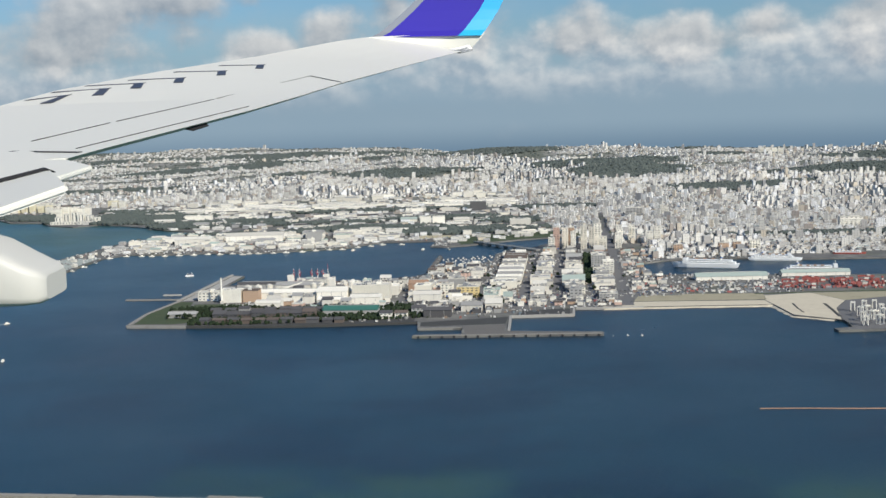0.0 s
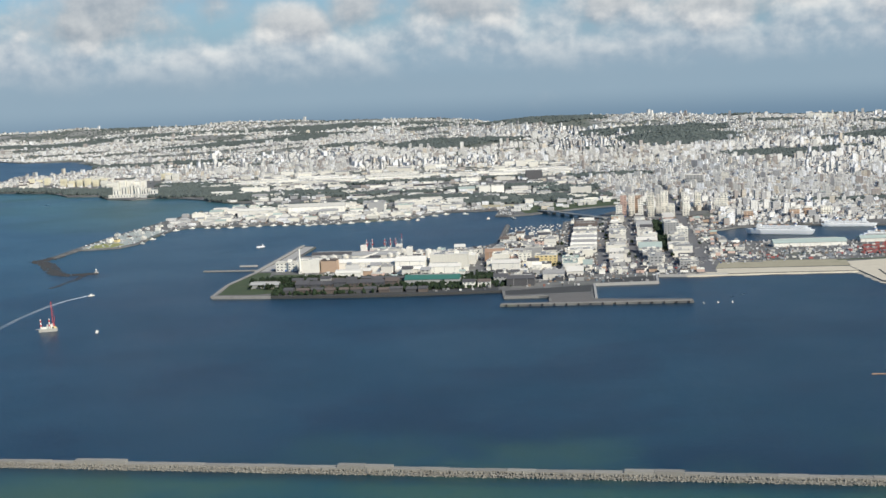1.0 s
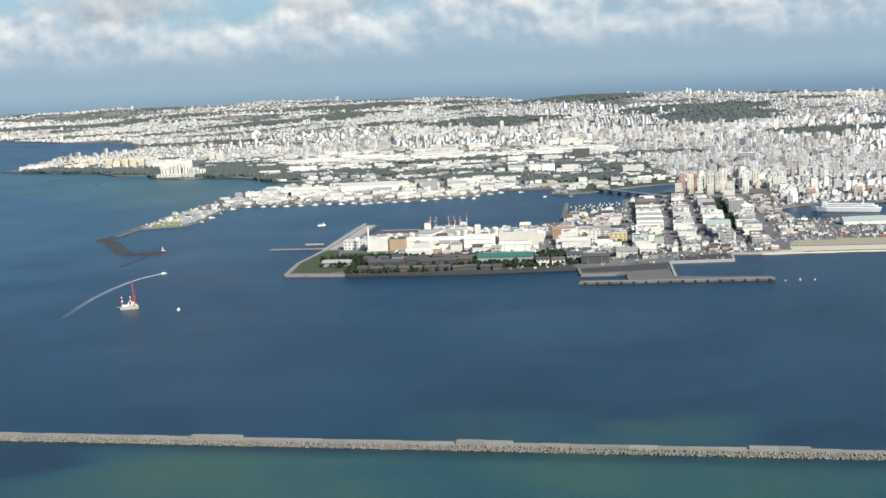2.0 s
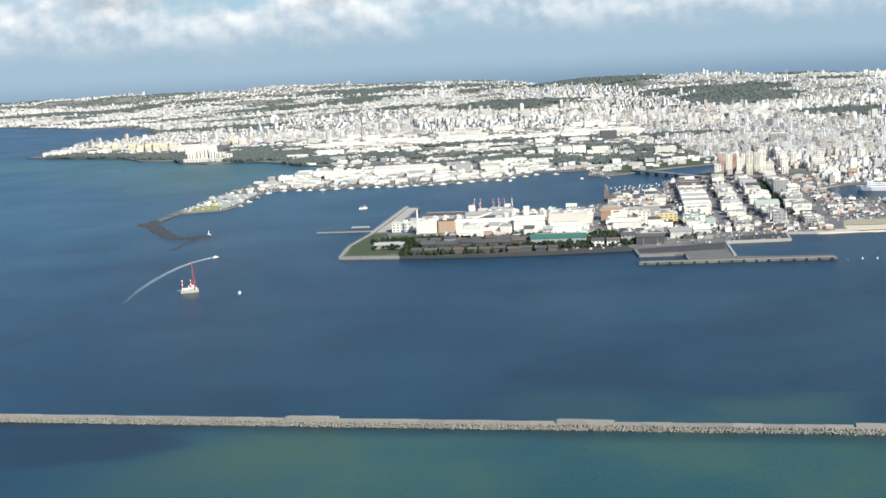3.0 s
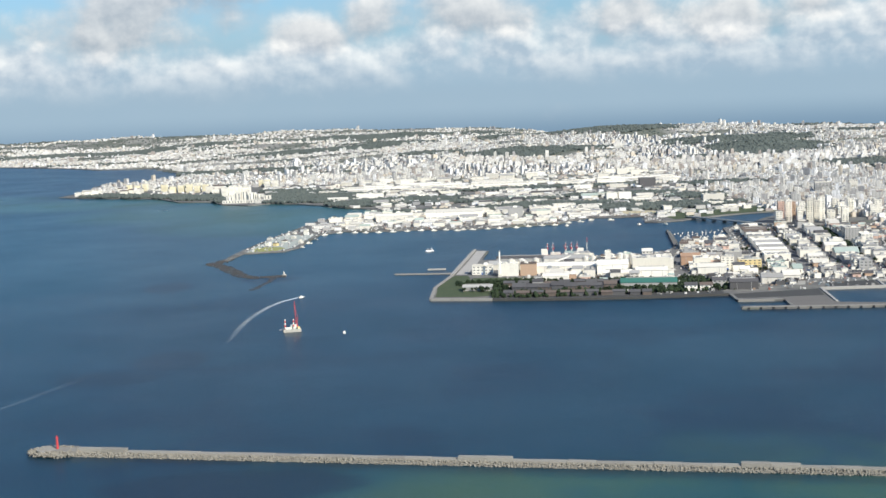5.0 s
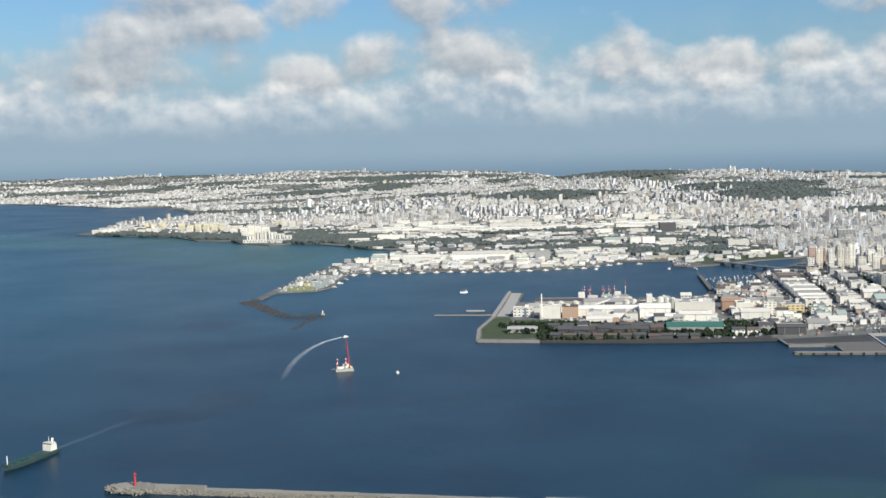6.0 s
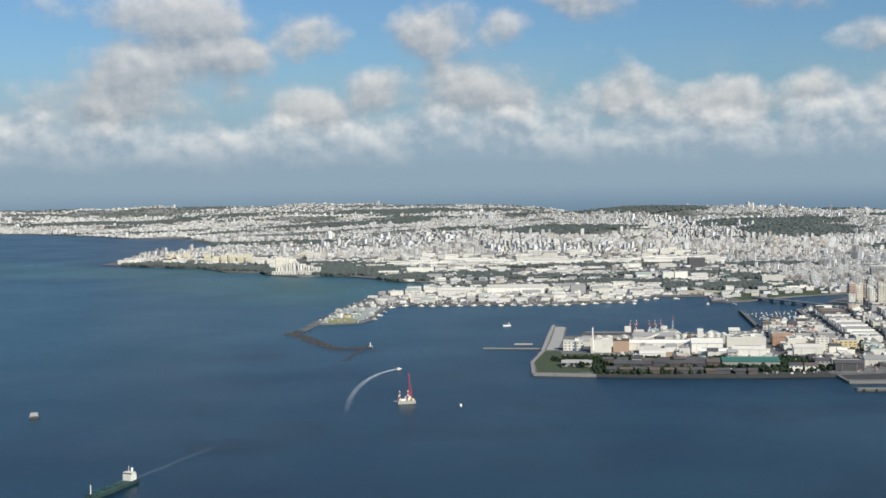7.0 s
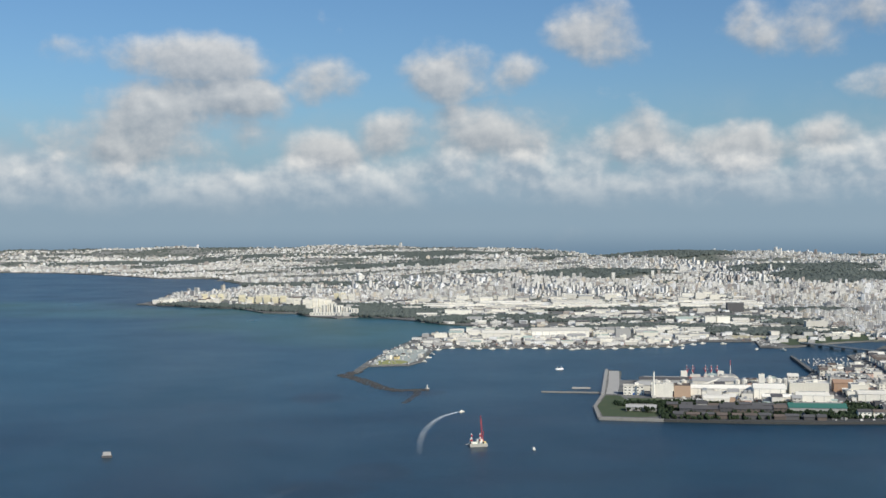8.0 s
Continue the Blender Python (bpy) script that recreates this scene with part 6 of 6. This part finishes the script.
rubble([(-353, 1062), (-356, 1042), (-365, 1035), (-351, 1019), (-341, 993), (-328, 962), (-317, 944), (-304, 942), (-290, 946)], 13, 0.9, "dark curved mole of wet rubble stone", "wet_rock", 2)
rubble([(-298, 940), (-299, 918), (-303, 896), (-307, 878)], 5, 0.15, "dark half-sunk spur of rubble", "wet_rock", 5)
tip = thing("harbour_light", -291, 946, 0.8, 0, "small white harbour light at the end of the mole", "beacon")
part("tower", add_tube(bmesh.new(), (0, 0, -0.6), (0, 0, 3.2), 0.45, 0.3, 8), M["white"], tip)
part("base", add_tube(bmesh.new(), (0, 0, -1), (0, 0, 0.8), 2.0, 1.6, 10), M["concrete"], tip)
boom = thing("floating_boom", 156, 521, 0, -9, "orange floating boom on the water", "boom")
for i in range(60):
    piece("float", boom, i * 3.05 + 1.4, 0.35 * math.sin(i * 0.35), -0.2, 2.9, 0.55, 0.55, "orange", turn=6 * math.cos(i * 0.35))
for x, y, s in ((126, 707.2, 0.6), (134.5, 707.2, 0.9), (142.6, 705.3, 0.9)):
    b = thing("marker_buoy", x, y, 0, 0, "small white marker buoy off the wharf end", "buoy", "marker buoys")
    part("float", add_tube(bmesh.new(), (0, 0, -0.4), (0, 0, 0.5 * s), 0.7 * s, 0.6 * s, 10), M["white"], b)
    part("top_mark", add_tube(bmesh.new(), (0, 0, 0.5 * s), (0, 0, 1.4 * s), 0.2 * s, 0.12 * s, 6), M["white"], b)


def foam_material(name, share, lo, hi, size):
    """Broken foam that thins out towards the sides of the wake and along it."""
    k = Nodes(name)
    uv = k.t.nodes.new("ShaderNodeUVMap")
    u, v, w = k.split(uv.outputs[0])
    side = k.math("SUBTRACT", 1.0, k.math("ABSOLUTE", k.math("SUBTRACT", k.math("MULTIPLY", u, 2.0), 1.0)), clamp=True)
    body = k.math("MULTIPLY", k.step(k.noise(size, 6, 0.7), lo, hi), k.step(side, 0.0, 0.9))
    k.put(k.math("MULTIPLY", k.math("MULTIPLY", body, k.math("SUBTRACT", 1.0, k.math("MULTIPLY", v, 0.92))), share), k.b.inputs["Alpha"])
    return k.done((0.70, 0.76, 0.79), 0.9)


M["wake_foam"], M["thin_foam"], M["faint_foam"] = foam_material("wake_foam", 1.0, 0.22, 0.60, 0.5), foam_material("thin_foam", 0.5, 0.25, 0.8, 0.25), foam_material("faint_foam", 0.16, 0.25, 0.8, 0.25)


def wake(pts, w0, w1, key, label):
    bm = bmesh.new()
    uv = bm.loops.layers.uv.new("UVMap")
    rows, at = [], {}
    last = len(pts) - 1
    for i, p in enumerate(pts):
        a, b = Vector(pts[max(i - 1, 0)]), Vector(pts[min(i + 1, last)])
        n = Vector((-(b - a).y, (b - a).x)).normalized() * (w0 + (w1 - w0) * i / last) / 2
        rows.append([bm.verts.new((p[0] + n.x * s, p[1] + n.y * s, 0.06)) for s in (1, 0, -1)])
        for v, u in zip(rows[-1], (0.0, 0.5, 1.0)):
            at[v] = (u, i / last)
    for a, b in zip(rows, rows[1:]):
        for c in (0, 1):
            f = bm.faces.new((a[c], a[c + 1], b[c + 1], b[c]))
            for loop in f.loops:
                loop[uv].uv = at[loop.vert]
    ob = tagged(link_mesh("wake", bm, M[key]), label, "wake", kind="structure")
    ob.visible_shadow = False


wake([(-268.5, 838), (-273, 831), (-279, 821), (-284.5, 803), (-288, 785), (-291.3, 760), (-293, 730)], 4.4, 6.5, "wake_foam", "white foaming wake of the motor boat")
wake([(-291.3, 760), (-293, 730), (-292.8, 703), (-292.6, 688)], 5.2, 6.0, "thin_foam", "fading trail of foam on the water")
wake([(-377, 544), (-371, 557), (-363, 580), (-354, 601), (-346, 622)], 4.0, 9, "faint_foam", "pale spreading wake behind the tanker")
wake([(-182, 1061), (-205, 1040), (-250, 1000)], 1.6, 3.5, "faint_foam", "faint wake of the passenger boat")

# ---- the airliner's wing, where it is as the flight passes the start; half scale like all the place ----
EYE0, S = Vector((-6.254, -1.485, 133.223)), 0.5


def wing_le(y):
    return -0.15 - 0.53 * (15.5 - y), -0.915 + 0.11 * y + float(np.interp(y, [6.9, 10, 10.6, 11.8, 13.3, 14.9, 15.5], [-0.1, -0.015, 0.05, 0.10, 0.13, 0.196, 0.2]))


def wing_te(y):
    return float(np.interp(y, [4, 6.91, 9.33, 11.16, 13.82, 15.73], [-2.45, -1.66, -0.83, -0.35, 0.49, 1.14])), -0.915 + 0.11 * y


def wing_at(c, y, lift=0.0):
    (a, b), (p, q) = wing_le(y), wing_te(y)
    return Vector((a + (p - a) * c, y, b + (q - b) * c + lift)) * S


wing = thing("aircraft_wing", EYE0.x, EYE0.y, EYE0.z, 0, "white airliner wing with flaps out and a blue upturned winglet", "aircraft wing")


def wing_body():
    bm, rings = bmesh.new(), []
    for y in [6.75, 7.2, 8, 9, 10, 10.6, 11.2, 11.8, 12.5, 13.3, 14.1, 14.9, 15.3, 15.55]:
        chord = wing_te(y)[0] - wing_le(y)[0]
        ring = [wing_at(c, y, 0.0) for c in (1, 0.95, 0.85, 0.7, 0.5, 0.3, 0.12, 0.04, 0.0)]
        ring += [wing_at(c, y, -t * chord) for c, t in ((-0.012, 0.02), (0.02, 0.05), (0.2, 0.1), (0.5, 0.1), (0.8, 0.045), (0.97, 0.012))]
        rings.append([bm.verts.new(p) for p in ring])
    n = len(rings[0])
    for a, b in zip(rings, rings[1:]):
        for i in range(n):
            bm.faces.new((a[i], a[(i + 1) % n], b[(i + 1) % n], b[i]))
    bm.faces.new(rings[0]), bm.faces.new(rings[-1][::-1])
    bmesh.ops.recalc_face_normals(bm, faces=bm.faces[:])
    for f in bm.faces:
        f.smooth = False
    part("wing_box", bm, M["wing_white"], wing)


def wing_quad(name, cs, mat_key, lift=0.02, label=""):
    """A thin plate on the upper skin; corners as chord share and span."""
    bm = bmesh.new()
    top = [bm.verts.new(wing_at(c, y, lift)) for c, y in cs]
    low = [bm.verts.new(wing_at(c, y, lift - 0.004)) for c, y in cs]
    bm.faces.new(top), bm.faces.new(low[::-1])
    for i in range(len(cs)):
        j = (i + 1) % len(cs)
        bm.faces.new((low[i], low[j], top[j], top[i]))
    bmesh.ops.recalc_face_normals(bm, faces=bm.faces[:])
    return part(name, bm, M[mat_key], wing, label)


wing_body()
for y, c0, c1 in ((10.16, 0.03, 0.165), (10.46, 0.02, 0.25), (10.80, 0.03, 0.29), (11.18, 0.08, 0.35), (11.75, 0.09, 0.375), (12.36, 0.11, 0.385)):
    d = c1 - c0
    wing_quad("marking", [(c0, y + 0.02), (c0 + 0.6 * d, y + 0.20), (c0 + 0.66 * d, y + 0.25), (c0, y + 0.06)], "wing_mark", 0.006, "dark blue-grey marking bar")
    wing_quad("marking", [(c0 + 0.56 * d, y + 0.19), (c1 - 0.035, y - 0.13), (c1, y - 0.11), (c0 + 0.66 * d, y + 0.23)], "wing_mark", 0.008, "dark blue-grey marking bar")
for y0, y1, c0, c1, w in ((7.69, 8.55, 0.733, 0.718, 0.002), (8.62, 9.95, 0.718, 0.722, 0.0025), (10.0, 11.72, 0.722, 0.75, 0.0025), (7.16, 9.27, 0.936, 0.944, 0.002)):
    wing_quad("panel_gap", [(c0, y0), (c0 + w, y0), (c1 + w, y1), (c1, y1)], "rubber", 0.005)
wing_quad("panel_gap", [(0.75, 11.74), (0.99, 11.21), (0.99, 11.195), (0.75, 11.725)], "rubber", 0.005)
wing_quad("panel_gap", [(0.80, 7.2), (0.98, 6.95), (0.985, 6.97), (0.805, 7.22)], "rubber", 0.005)


def slab(name, corners, thick, mat_key, label=""):
    """A plate between four places in the wing's full-size axes, rounded off at its rear."""
    bm = bmesh.new()
    top = [bm.verts.new(Vector(c) * S) for c in corners]
    low = [bm.verts.new((Vector(c) - Vector((0, 0, thick))) * S) for c in corners]
    bm.faces.new(top), bm.faces.new(low[::-1])
    for i in range(len(top)):
        j = (i + 1) % len(top)
        bm.faces.new((low[i], low[j], top[j], top[i]))
    bmesh.ops.recalc_face_normals(bm, faces=bm.faces[:])
    bmesh.ops.bevel(bm, geom=bm.edges[:], offset=thick * S * 0.3, segments=2, affect="EDGES")
    return part(name, bm, M[mat_key], wing, label)


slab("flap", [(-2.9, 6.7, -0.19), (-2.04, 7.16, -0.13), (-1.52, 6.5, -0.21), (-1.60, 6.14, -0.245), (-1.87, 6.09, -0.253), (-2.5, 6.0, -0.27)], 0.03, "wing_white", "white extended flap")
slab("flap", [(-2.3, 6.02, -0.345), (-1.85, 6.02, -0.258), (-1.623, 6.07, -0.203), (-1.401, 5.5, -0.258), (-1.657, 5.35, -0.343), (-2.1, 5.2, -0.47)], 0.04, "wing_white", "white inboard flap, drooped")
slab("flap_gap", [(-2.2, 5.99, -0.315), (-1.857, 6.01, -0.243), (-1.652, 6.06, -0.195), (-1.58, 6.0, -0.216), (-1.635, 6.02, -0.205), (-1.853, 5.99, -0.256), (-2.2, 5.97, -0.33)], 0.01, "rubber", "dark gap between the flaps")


def fairing():
    """The flap track fairing: a blunt-ended canoe under the wing."""
    bm, rings = bmesh.new(), []
    for x, top, low, half in ((-3.4, -0.06, -0.60, 0.22), (-2.6, -0.18, -0.68, 0.24), (-2.0, -0.315, -0.70, 0.24), (-1.56, -0.455, -0.702, 0.22), (-1.43, -0.53, -0.70, 0.21), (-1.37, -0.56, -0.695, 0.19), (-1.342, -0.585, -0.68, 0.15)):
        mid, hz = (top + low) / 2, (top - low) / 2
        rings.append([bm.verts.new(Vector((x, 5.0 + half * math.copysign(abs(math.cos(a)) ** 0.3, math.cos(a)), mid + hz * math.copysign(abs(math.sin(a)) ** 0.3, math.sin(a)))) * S) for a in [2 * math.pi * (i + 0.5) / 20 for i in range(20)]])
    for a, b in zip(rings, rings[1:]):
        for i in range(20):
            bm.faces.new((a[i], a[(i + 1) % 20], b[(i + 1) % 20], b[i])).smooth = True
    bm.faces.new(rings[0]), bm.faces.new(rings[-1][::-1])
    bmesh.ops.recalc_face_normals(bm, faces=bm.faces[:])
    part("track_fairing", bm, M["wing_grey"], wing, "blunt white flap track fairing")


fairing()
# winglet: height, front, rear, span, all full size
LEVELS = [(0.95, -0.34, 1.22, 15.52), (0.98, -0.14, 1.28, 15.57), (1.05, 0.01, 1.345, 15.62), (1.18, 0.17, 1.44, 15.67), (1.31, 0.325, 1.53, 15.71), (1.45, 0.47, 1.60, 15.74), (1.9, 0.86, 1.86, 15.84), (2.5, 1.3, 2.2, 15.98), (3.2, 1.75, 2.55, 16.12)]


def winglet(name, c0, c1, mat_key, label, base):
    bm, rings = bmesh.new(), []
    for i, (z, a, b, y) in enumerate(LEVELS):
        if i == 0 and not base:
            continue
        f0, f1 = c0, c1
        t = 0.05 if 0.05 < c0 < 0.7 else 0.04
        q = [(f0, -t), (f1, -t * (0.3 if c1 > 0.99 else 1)), (f1, t * (0.3 if c1 > 0.99 else 1)), (f0, t)]
        if c0 == 0:
            q[0], q[3] = (0, -0.012), (0, 0.012)
        rings.append([bm.verts.new(Vector((a + (b - a) * c, y + d, z)) * S) for c, d in q])
    for r, s in zip(rings, rings[1:]):
        for i in range(4):
            bm.faces.new((r[i], r[(i + 1) % 4], s[(i + 1) % 4], s[i]))
    bm.faces.new(rings[0]), bm.faces.new(rings[-1][::-1])
    bmesh.ops.recalc_face_normals(bm, faces=bm.faces[:])
    part(name, bm, M[mat_key], wing, label)


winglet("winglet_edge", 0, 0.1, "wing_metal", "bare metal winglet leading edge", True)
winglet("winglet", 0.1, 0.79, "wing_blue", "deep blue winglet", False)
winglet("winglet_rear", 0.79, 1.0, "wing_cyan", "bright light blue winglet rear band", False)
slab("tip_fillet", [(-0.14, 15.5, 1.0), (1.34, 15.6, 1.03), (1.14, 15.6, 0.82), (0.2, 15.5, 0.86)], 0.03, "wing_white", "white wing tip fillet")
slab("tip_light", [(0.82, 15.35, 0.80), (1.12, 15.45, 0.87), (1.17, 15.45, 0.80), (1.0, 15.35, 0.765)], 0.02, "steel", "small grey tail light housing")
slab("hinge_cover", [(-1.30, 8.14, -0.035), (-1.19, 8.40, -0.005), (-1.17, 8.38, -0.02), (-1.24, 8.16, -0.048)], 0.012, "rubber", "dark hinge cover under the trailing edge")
